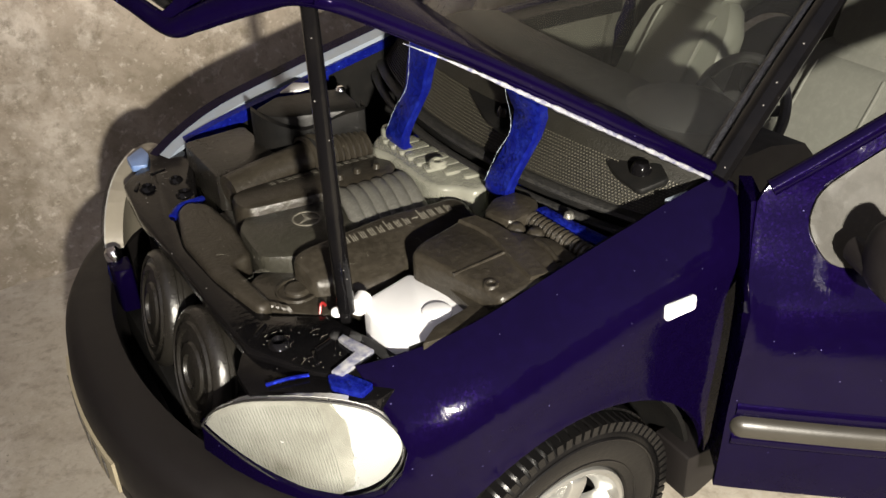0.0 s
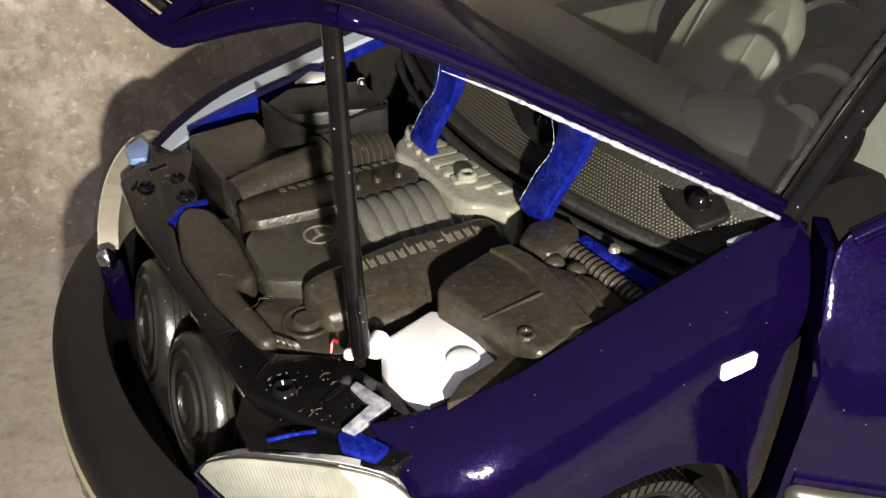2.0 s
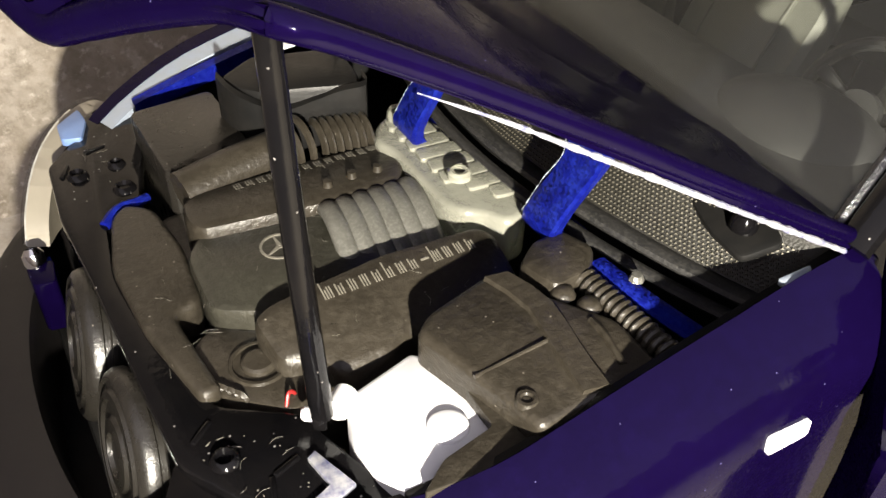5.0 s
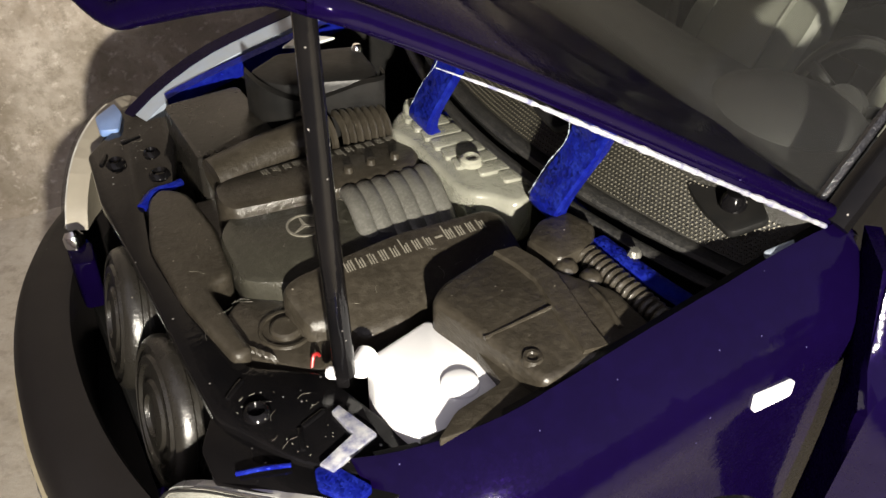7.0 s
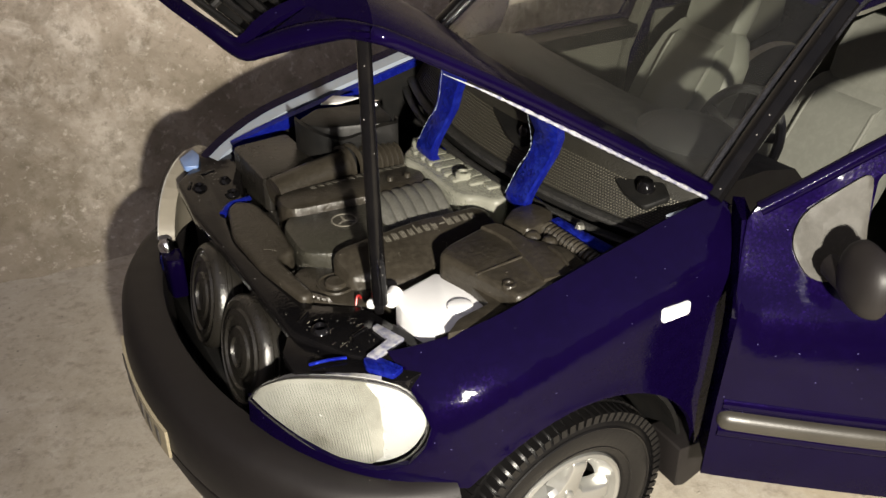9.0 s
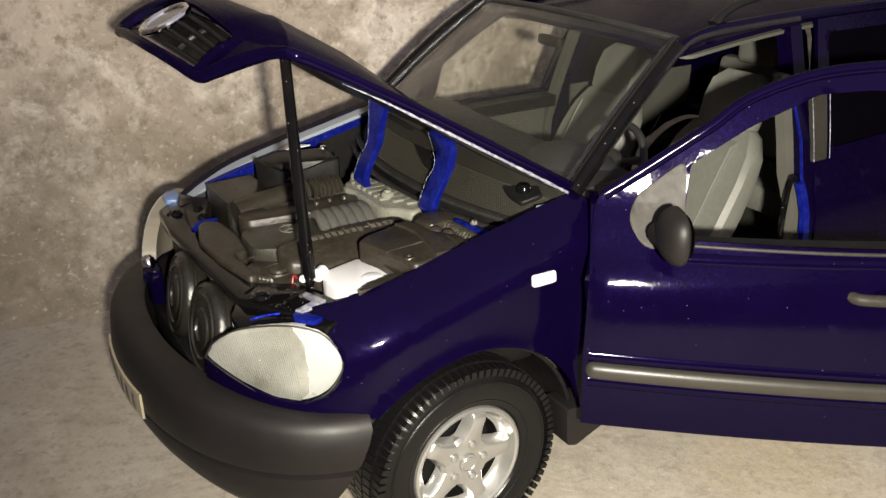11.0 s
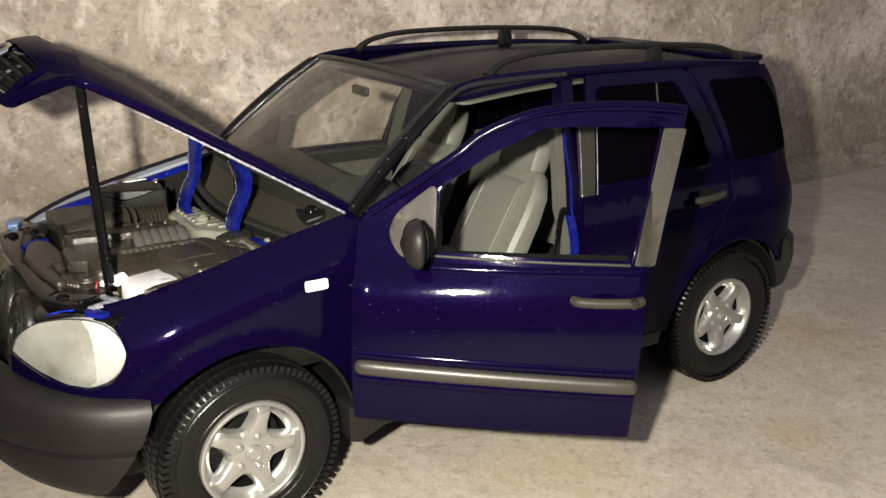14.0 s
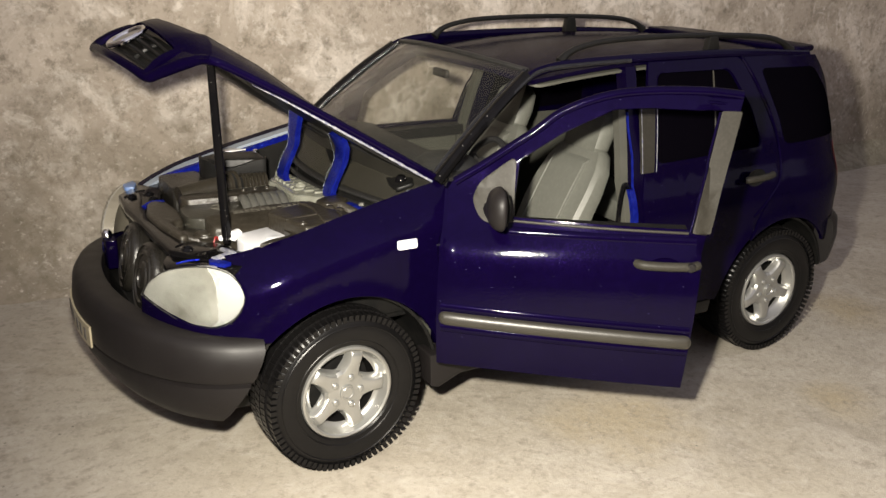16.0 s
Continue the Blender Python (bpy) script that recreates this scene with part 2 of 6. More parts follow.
def concrete(name, base, warm, dark, pale, s, rough=0.9, spots=(), rust=(0.34, 0.27, 0.155), harsh=1.0, mould=0.0):
    """Old cement render: broad blotches, pale worn patches, dark mould, sandy grain and pits."""
    m = bpy.data.materials.new(name)
    m.use_nodes = True
    nt = m.node_tree
    n, l = nt.nodes, nt.links
    b = n["Principled BSDF"]
    co = n.new("ShaderNodeTexCoord").outputs["Object"]

    def nz(sc, detail=8.0, rg=0.62, dist=0.0):
        t = n.new("ShaderNodeTexNoise")
        t.inputs["Scale"].default_value, t.inputs["Detail"].default_value = sc, detail
        t.inputs["Roughness"].default_value, t.inputs["Distortion"].default_value = rg, dist
        l.new(co, t.inputs["Vector"])
        return t.outputs["Fac"]

    def step(f, lo, hi, top=1.0):
        r = n.new("ShaderNodeMapRange")
        r.inputs["From Min"].default_value, r.inputs["From Max"].default_value, r.inputs["To Max"].default_value = lo, hi, top
        l.new(f, r.inputs["Value"])
        return r.outputs["Result"]

    def mix(f, a, c):
        x = n.new("ShaderNodeMix")
        x.data_type = "RGBA"
        l.new(f, x.inputs[0])
        for sock, v in ((x.inputs[6], a), (x.inputs[7], c)):
            if isinstance(v, tuple):
                sock.default_value = (*v, 1)
            else:
                l.new(v, sock)
        return x.outputs[2]

    c = mix(step(nz(9 * s), 0.40, 0.62), base, warm)
    c = mix(step(nz(22 * s, 8, 0.7, 0.6), 0.50, 0.64, 0.85 * harsh), c, pale)
    c = mix(step(nz(31 * s, 8, 0.7, 0.4), 0.54, 0.72, 0.85 * harsh), c, dark)
    c = mix(step(nz(75 * s, 6, 0.6, 0.3), 0.52, 0.70, 0.5 * harsh), c, dark)
    c = mix(step(nz(95 * s, 6, 0.6, 0.8), 0.56, 0.68, 0.7 * harsh), c, pale)
    for x, y, r in spots:
        d = n.new("ShaderNodeVectorMath")
        d.operation = "DISTANCE"
        l.new(co, d.inputs[0])
        d.inputs[1].default_value = (x * MM, y * MM, 0)
        w = n.new("ShaderNodeMath")
        w.operation = "MULTIPLY_ADD"
        l.new(nz(60, 6, 0.65), w.inputs[0])
        w.inputs[1].default_value = -r * MM * 1.6
        l.new(d.outputs["Value"], w.inputs[2])
        c = mix(step(w.outputs[0], 0.25 * r * MM, -0.6 * r * MM, 0.5), c, rust)
    if mould:
        up = n.new("ShaderNodeSeparateXYZ")
        l.new(co, up.inputs[0])
        edge = n.new("ShaderNodeMath")
        edge.operation = "MULTIPLY_ADD"
        l.new(nz(17, 8, 0.7, 0.8), edge.inputs[0])
        edge.inputs[1].default_value = -0.16
        l.new(up.outputs["Z"], edge.inputs[2])
        c = mix(step(edge.outputs[0], 0.0, -0.06, mould), c, dark)
    c = mix(step(nz(170 * s, 6, 0.75), 0.53, 0.66, 0.6), c, dark)
    c = mix(step(nz(330 * s, 4), 0.52, 0.72, 0.5), c, dark)
    c = mix(step(nz(420 * s, 3), 0.58, 0.78, 0.5), c, pale)
    l.new(c, b.inputs["Base Color"])
    b.inputs["Roughness"].default_value = rough
    b.inputs["Specular IOR Level"].default_value = 0.25
    k = n.new("ShaderNodeBump")
    k.inputs["Strength"].default_value, k.inputs["Distance"].default_value = 0.55 * min(1.0, harsh), 0.0012
    l.new(nz(260 * s, 8, 0.7), k.inputs["Height"])
    l.new(k.outputs["Normal"], b.inputs["Normal"])
    return m


WALL = concrete("old_wall_render", (0.49, 0.425, 0.355), (0.38, 0.325, 0.265), (0.15, 0.127, 0.092), (0.72, 0.655, 0.58), 1.0, mould=0.7)
FLOOR = concrete("concrete_floor", (0.375, 0.34, 0.285), (0.325, 0.29, 0.235), (0.20, 0.173, 0.14), (0.45, 0.415, 0.365), 1.3, 0.9, ((80, -66, 26), (-40, -84, 34), (150, -88, 14), (215, -40, 22), (238, -75, 16), (255, 20, 20)), harsh=0.55)
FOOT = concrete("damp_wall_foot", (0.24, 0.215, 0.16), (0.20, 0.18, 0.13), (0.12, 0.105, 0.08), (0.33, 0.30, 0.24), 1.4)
GRIT = material("grit", (0.30, 0.27, 0.22), 0.9, second=(0.09, 0.08, 0.065), scale=40, amount=1.0, bump=0.3)


# ---- mesh helpers (all lengths in millimetres) ----
def finish(name, bm, mat, sharp=35.0):
    me = bpy.data.meshes.new(name)
    bm.normal_update()
    for f in bm.faces:
        f.smooth = True
    bm.transform(Matrix.Scale(MM, 4))
    bm.to_mesh(me)
    bm.free()
    me.materials.append(mat)
    me.set_sharp_from_angle(angle=radians(sharp))
    return me


def thing(name, at=(0, 0, 0), label="", category="", group="", kind=""):
    ob = new(name)
    ob.location = Vector(at) * MM
    ob.empty_display_size = 0.01
    return tagged(ob, label, category, group, kind)


def part(name, bm, mat, parent, label="", sharp=35.0):
    """One mesh under a thing or under a part of it; its vertices are in the place's own millimetres."""
    ob = new(name, finish(name, bm, mat, sharp))
    root = parent
    while root.parent:
        root = root.parent
    ob.parent = parent
    if parent == root:
        ob.matrix_parent_inverse = Matrix.Translation(-Vector(root.location))
    return tagged(ob, label)


def structure(name, bm, mat, label, category):
    return tagged(new(name, finish(name, bm, mat)), label, category, "", "structure")


def bevel(bm, width, segments=2, angle=30.0):
    if width <= 0:
        return bm
    bm.normal_update()
    edges = [e for e in bm.edges if len(e.link_faces) == 2 and e.calc_face_angle(0) > radians(angle)]
    bmesh.ops.bevel(bm, geom=edges, offset=width, segments=segments, profile=0.5, affect="EDGES", clamp_overlap=True)
    return bm


def box(lo, hi, width=0.4, m=None, segments=2):
    bm = bmesh.new()
    bmesh.ops.create_cube(bm, size=1.0)
    lo, hi = Vector(lo), Vector(hi)
    for v in bm.verts:
        v.co = Vector([(lo[i] + hi[i]) / 2 + v.co[i] * (hi[i] - lo[i]) for i in range(3)])
    bevel(bm, width, segments)
    if m:
        bm.transform(m)
    return bm


def prism(outline, a, b, axis="z", width=0.4, m=None, segments=2):
    """An outline, drawn in the two other axes in their order, drawn out from a to b along the axis."""
    bm = bmesh.new()

    def put(u, v, w):
        return {"x": (w, u, v), "y": (u, w, v), "z": (u, v, w)}[axis]

    low = [bm.verts.new(put(u, v, a)) for u, v in outline]
    top = [bm.verts.new(put(u, v, b)) for u, v in outline]
    bm.faces.new(low)
    bm.faces.new(top)
    for i in range(len(low)):
        j = (i + 1) % len(low)
        bm.faces.new((low[i], low[j], top[j], top[i]))
    bmesh.ops.recalc_face_normals(bm, faces=bm.faces)
    bevel(bm, width, segments)
    if m:
        bm.transform(m)
    return bm


def rounded(outline, r, steps=4):
    """Corners of a closed outline turned into arcs."""
    out, n = [], len(outline)
    for i in range(n):
        p, a, c = Vector(outline[i]), Vector(outline[i - 1]), Vector(outline[(i + 1) % n])
        d1, d2 = (a - p), (c - p)
        k = min(r, d1.length * 0.45, d2.length * 0.45)
        s, e = p + d1.normalized() * k, p + d2.normalized() * k
        for j in range(steps + 1):
            t = j / steps
            out.append(tuple((1 - t) ** 2 * s + 2 * t * (1 - t) * p + t * t * e))
    return out


def loft(sections, closed=True, caps=True):
    bm = bmesh.new()
    rows = [[bm.verts.new(p) for p in s] for s in sections]
    n = len(rows[0])
    for r, q in zip(rows, rows[1:]):
        for i in range(n if closed else n - 1):
            j = (i + 1) % n
            bm.faces.new((r[i], r[j], q[j], q[i]))
    if caps and closed:
        bm.faces.new(list(reversed(rows[0])))
        bm.faces.new(rows[-1])
    bmesh.ops.recalc_face_normals(bm, faces=bm.faces)
    return bm


def smooth_line(points, steps=6):
    """A curve through the points (Catmull-Rom)."""
    p = [Vector(q) for q in points]
    p = [2 * p[0] - p[1]] + p + [2 * p[-1] - p[-2]]
    out = []
    for i in range(1, len(p) - 2):
        for j in range(steps):
            t = j / steps
            out.append(0.5 * (2 * p[i] + (p[i + 1] - p[i - 1]) * t + (2 * p[i - 1] - 5 * p[i] + 4 * p[i + 1] - p[i + 2]) * t * t
                              + (3 * p[i] - p[i - 1] - 3 * p[i + 1] + p[i + 2]) * t ** 3))
    return out + [p[-2]]


def tube(points, radius, sides=10, steps=6, flat=1.0, up=(0, 0, 1), ring=None):
    """A rod along a curve; radius may be a function of 0 to 1; flat squeezes it along up."""
    line = smooth_line(points, steps)
    secs = []
    for i, p in enumerate(line):
        d = (line[min(i + 1, len(line) - 1)] - line[max(i - 1, 0)]).normalized()
        u = Vector(up)
        s = d.cross(u)
        if s.length < 1e-3:
            s = d.cross(Vector((1, 0, 0)))
        s.normalize()
        n = s.cross(d).normalized()
        t = i / (len(line) - 1)
        r = radius(t) if callable(radius) else radius
        secs.append([p + s * (r * math.cos(a)) + n * (r * flat * math.sin(a)) for a in (2 * math.pi * k / sides for k in range(sides))])
    return loft(secs)


def lathe(profile, sides=48, m=None, closed=False):
    """A profile of (radius, height) turned round the y axis, height along y."""
    bm = bmesh.new()
    rows = []
    for k in range(sides):
        a = 2 * math.pi * k / sides
        rows.append([bm.verts.new((r * math.cos(a), h, r * math.sin(a))) for r, h in profile])
    n = len(profile)
    for k in range(sides):
        q, w = rows[k], rows[(k + 1) % sides]
        for i in range(n if closed else n - 1):
            j = (i + 1) % n
            bm.faces.new((q[i], q[j], w[j], w[i]))
    bmesh.ops.remove_doubles(bm, verts=bm.verts, dist=1e-4)
    bmesh.ops.recalc_face_normals(bm, faces=bm.faces)
    if m:
        bm.transform(m)
    return bm


def join(*parts):
    """Several meshes as one."""
    out = bmesh.new()
    for b in parts:
        me = bpy.data.meshes.new("tmp")
        b.to_mesh(me)
        b.free()
        out.from_mesh(me)
        bpy.data.meshes.remove(me)
    return out


def sheet(outline, holes, place, cell=2.5, thick=1.0, edge=0.3, out=(0, -1, 0)):
    """A panel: an outline with holes in two coordinates u, v, cut into small cells, bent by place(u, v) and given thickness inwards."""
    bm = bmesh.new()
    for loop in [outline, *holes]:
        vs = [bm.verts.new((u, v, 0)) for u, v in loop]
        for i in range(len(vs)):
            bm.edges.new((vs[i - 1], vs[i]))
    bmesh.ops.triangle_fill(bm, use_beauty=True, use_dissolve=False, edges=bm.edges[:])
    us, vs = [u for u, _ in outline], [v for _, v in outline]
    for lo, hi, k in ((min(us), max(us), 0), (min(vs), max(vs), 1)):
        c = math.ceil(lo / cell + 0.01) * cell + 0.013
        while c < hi:
            co, no = [0, 0, 0], [0, 0, 0]
            co[k], no[k] = c, 1
            bmesh.ops.bisect_plane(bm, geom=bm.verts[:] + bm.edges[:] + bm.faces[:], plane_co=co, plane_no=no, dist=1e-5)
            c += cell
    bmesh.ops.remove_doubles(bm, verts=bm.verts, dist=0.02)
    diagonal = [e for e in bm.edges if len(e.link_faces) == 2 and abs(e.verts[0].co.x - e.verts[1].co.x) > 0.05 and abs(e.verts[0].co.y - e.verts[1].co.y) > 0.05]
    bmesh.ops.dissolve_edges(bm, edges=diagonal, use_verts=False, use_face_split=False)
    bmesh.ops.recalc_face_normals(bm, faces=bm.faces)
    for v in bm.verts:
        v.co = Vector(place(v.co.x, v.co.y))
    bm.normal_update()
    if sum((f.normal.dot(Vector(out)) for f in bm.faces)) < 0:
        bmesh.ops.reverse_faces(bm, faces=bm.faces)
    if thick:
        shell(bm, thick, edge)
    return bm


def shell(bm, thick, edge=0.3):
    """Thickness for an open sheet, against its normals, with rounded rims."""
    bm.normal_update()
    faces = bm.faces[:]
    rim = [e for e in bm.edges if len(e.link_faces) == 1]
    twin = {v: bm.verts.new(v.co - v.normal * thick) for v in bm.verts[:]}
    for f in faces:
        bm.faces.new([twin[v] for v in reversed(f.verts)])
    rims = []
    for e in rim:
        f = e.link_faces[0]
        a, b = e.verts
        order = [l.vert for l in f.loops]
        if order[(order.index(a) + 1) % len(order)] == b:
            a, b = b, a
        rims.append(bm.faces.new((a, b, twin[b], twin[a])))
    if edge:
        bmesh.ops.bevel(bm, geom=rim, offset=edge, segments=2, profile=0.5, affect="EDGES", clamp_overlap=True)
    return bm


def mirror(bm):
    out = bm.copy()
    out.transform(Matrix.Diagonal((1, -1, 1, 1)))
    bmesh.ops.reverse_faces(out, faces=out.faces)
    return out


def lerp(table, x):
    if x <= table[0][0]:
        return table[0][1]
    for (a, p), (b, q) in zip(table, table[1:]):
        if x <= b:
            return p + (q - p) * (x - a) / (b - a)
    return table[-1][1]


# ---- setting ----
def rough_plane(x0, x1, y0, y1, cell, lift, place):
    bm = bmesh.new()
    nx, ny = round((x1 - x0) / cell), round((y1 - y0) / cell)
    rows = [[bm.verts.new(place(x0 + (x1 - x0) * i / nx, y0 + (y1 - y0) * j / ny, lift)) for j in range(ny + 1)] for i in range(nx + 1)]
    for a, b in zip(rows, rows[1:]):
        for j in range(ny):
            bm.faces.new((a[j], b[j], b[j + 1], a[j + 1]))
    bmesh.ops.recalc_face_normals(bm, faces=bm.faces)
    return bm


def floor_at(u, v, lift):
    p = Vector((u, v, 0)) * 0.02
    near = 0.35 if -60 < u < 230 and -60 < v < 60 else 1.0
    return (u, v, -0.35 * near + near * lift * (noise.noise(p) * 0.5 + 0.5 * noise.noise(p * 4.1)))


def wall_at(u, v, lift):
    p = Vector((u, v, 7.3)) * 0.02
    y = 121 + lift * (noise.noise(p) + 0.5 * noise.noise(p * 3.3) + 0.25 * noise.noise(p * 9))
    return (u, y - 4.5 * math.exp(-(v / 7.0) ** 2), v)


structure("floor", rough_plane(-700, 1100, -700, 125, 9, 0.5, floor_at), FLOOR, "worn grey-beige concrete floor with stains and grit", "floor")
structure("wall_back", rough_plane(-700, 1100, 13.5, 500, 7, 1.3, wall_at), WALL, "old beige cement wall with pale and mouldy patches", "wall")


def foot_at(u, v, lift):
    """A soft worn fillet that leads the wall's render out on to the floor."""
    x, y, z = wall_at(u, v, lift)
    k = (15.0 - v) / 16.0
    swell = 1.6 * noise.noise(Vector((u * 0.03, 3.1, 0))) + 0.7 * noise.noise(Vector((u * 0.12, v * 0.12, 5.0)))
    return (u, y + 0.4 - (9.0 + 2.0 * swell) * k ** 2.6, z)


structure("wall_foot", rough_plane(-700, 172, -1.0, 15.0, 3, 1.3, foot_at), WALL, "worn mouldy foot of the wall", "wall foot")
structure("wall_foot", rough_plane(172, 1100, -1.0, 15.0, 3, 1.3, foot_at), FOOT, "dark strip at the foot of the wall", "wall foot")
for n, lo, hi in (("wall_front", (-720, -720, -5), (1120, -700, 300)), ("wall_left", (-720, -700, -5), (-700, 130, 500)), ("wall_right", (1100, -700, -5), (1120, 130, 500))):
    structure(n, box(lo, hi, 0), WALL, "plain cement wall that closes the yard", "wall")


def grit_mesh():
    rng = random.Random(5)
    bm = bmesh.new()
    for _ in range(2600):
        x, y, s = rng.uniform(-170, 330), rng.uniform(-190, 112), rng.choice((0.12, 0.15, 0.15, 0.2, 0.25, 0.4))
        if abs(y) < 56 and -55 < x < 205 and rng.random() < 0.8:
            continue
        z = floor_at(x, y, 0.5)[2]
        k = rng.uniform(0.7, 1.4)
        vs = [bm.verts.new((x + cx * s * k, y + cy * s / k, z + s * 0.25 + cz * s * 0.6)) for cx, cy, cz in ((1, 0, 0), (0.2, 0.95, 0), (-0.9, 0.4, 0), (-0.6, -0.8, 0), (0.5, -0.8, 0), (0.1, 0.05, 1))]
        for q in range(5):
            bm.faces.new((vs[q], vs[(q + 1) % 5], vs[5]))
    return bm


tagged(new("floor_grit", finish("floor_grit", grit_mesh(), GRIT)), "scattered sand grains and crumbs on the concrete floor", "grit", "", "stuff")

# ---- the car's large measures ----
car = thing("model_car", (75, 0, 0), "navy blue die-cast model off-road car with open bonnet and driver's door", "model car")
NOSE, HALF = -48.0, 53.6
HINGE, HINGE_OPEN, SWING = Vector((31.0, -53.2, 0)), Vector((21.2, -61.0, 0)), -35.3
HOOD_PIVOT, HOOD_OPEN = Vector((29.0, 0, 74.0)), 43.2
CROWN = [(-48, 50), (-36, 57), (-29, 59.5), (-15, 63.5), (5, 68.5), (29, 74)]
WHEEL_X, WHEEL_Z, WHEEL_R = 156.7, 22.0, 22.0


def width_at(x, z):
    """Half the body's width at a length and height."""
    xs = x - 0.22 * max(0.0, z - 48) * max(0.0, min(1.0, -x / 20))
    w = HALF
    if xs < -8:
        u = min(0.999, (-8 - xs) / 40)
        w *= (1 - u ** 2.6) ** 0.5
    if x > 160:
        u = min(0.999, (x - 160) / 46)
        w *= (1 - u ** 3.2) ** 0.5
    if z < 47:
        w -= 0.0022 * (z - 47) ** 2
    if z < 32:
        w -= 1.8 * ((32 - z) / 14) ** 1.5
    if x < 31:
        d = lerp(CROWN, x) - z
        if d < 10:
            w -= 8.2 * ((10 - max(d, 0)) / 10) ** 2.0
    else:
        if z > 53:
            w -= 0.022 * (min(z, 66) - 53) ** 2
        if z > 66:
            w -= 11.4 * ((z - 66) / 34) ** 1.12
        if x < 70 and z > 62:
            w -= 3.2 * min(1.0, (z - 62) / 13) * min(1.0, (70 - x) / 28)
        if x < 94:
            w += 1.7 * max(0.0, 1 - ((x - 74) / 44) ** 2)
    for cx in (0.0, WHEEL_X):
        r = math.hypot(x - cx, z - WHEEL_Z)
        if 25 < r < 32:
            w += 0.9 * math.exp(-((r - 27.2) / 1.9) ** 2)
    return w


def left(x, z):
    return (x, -width_at(x, z), z)


def arc(cx, cz, r, a0, a1, n=18):
    return [(cx + r * math.cos(radians(a0 + (a1 - a0) * i / n)), cz + r * math.sin(radians(a0 + (a1 - a0) * i / n))) for i in range(n + 1)]


def both(name, bm, mat, parent, label=""):
    """The part on the one side and its mirror image on the other."""
    other = mirror(bm)
    return part(name, bm, mat, parent, label), part(name, other, mat, parent, label)


# ---- body: wings, doors, pillars, roof, tail ----
wing_outline = ([(29.6, 23.0), (29.8, 50.0), (30.0, 74.0)] + [(x, lerp(CROWN, x)) for x in (22, 14, 5, -4, -10, -15, -22, -26.5)]
                + [(-25.6, 56.4), (-24.8, 52.6), (-25.8, 49.4), (-28.0, 46.2), (-31.6, 44.4), (-36.0, 44.6), (-41.0, 46.8), (-43.5, 48.2), (-44.2, 41.8), (-32.0, 40.6)]
                + arc(-0.3, WHEEL_Z, 27.6, 136, 10, 26) + [(26.9, 23.0)])
wing = sheet(wing_outline, [], left, 2.0, 1.0, 0.35)
wing_l, wing_r = both("front_wing", wing, PAINT, car, "")


# pale upper flange of the wings beside the bonnet opening
def flange(side, x0, x1, z_off, y_in, wid):
    secs = []
    for i in range(17):
        x = x0 + (x1 - x0) * i / 16
        z = lerp(CROWN, x) + z_off
        y = width_at(x, lerp(CROWN, x)) - y_in
        secs.append([(x, side * y, z), (x, side * (y - wid), z - 0.3), (x, side * (y - wid), z - 1.2), (x, side * y, z - 1.2)])
    return loft(secs)


part("wing_top", flange(1, -33, 29, 0.25, -0.6, 2.6), PAINT, car)
part("wing_flange", flange(1, -33, 28, -0.2, 1.9, 3.5), PALE, car, "pale grey-blue flange beside the bonnet opening")
part("wing_flange", flange(-1, -24, 28, -0.9, -0.1, 1.6), BLACK, car)
part("wing_flange_end", box((20.5, -45.4, 71.0), (27.5, -44.2, 71.9), 0.2), PALE, car, "pale worn end of the flange")

# rear side door of either side and front door of the far side
rear_door_outline = [(93.5, 24.5), (126.5, 24.5)] + arc(WHEEL_X, WHEEL_Z, 27.6, 175, 128, 8) + [(146.5, 55.5), (152.0, 60.5), (154.6, 66.0), (153.4, 76.0), (149.0, 88.0), (143.5, 98.0), (141.0, 99.6), (104.2, 99.8), (99.8, 80.5), (97.6, 70.0), (95.0, 62.0), (94.2, 45.0)]
rear_window_hole = rounded([(102.4, 71.0), (107.0, 96.4), (137.5, 96.2), (144.5, 84.0), (147.2, 72.2)], 2.5)
door_sheet = sheet(rear_door_outline, [rear_window_hole], left, 2.5, 1.0, 0.35)
rear_l, rear_r = both("rear_door", door_sheet, PAINT, car)
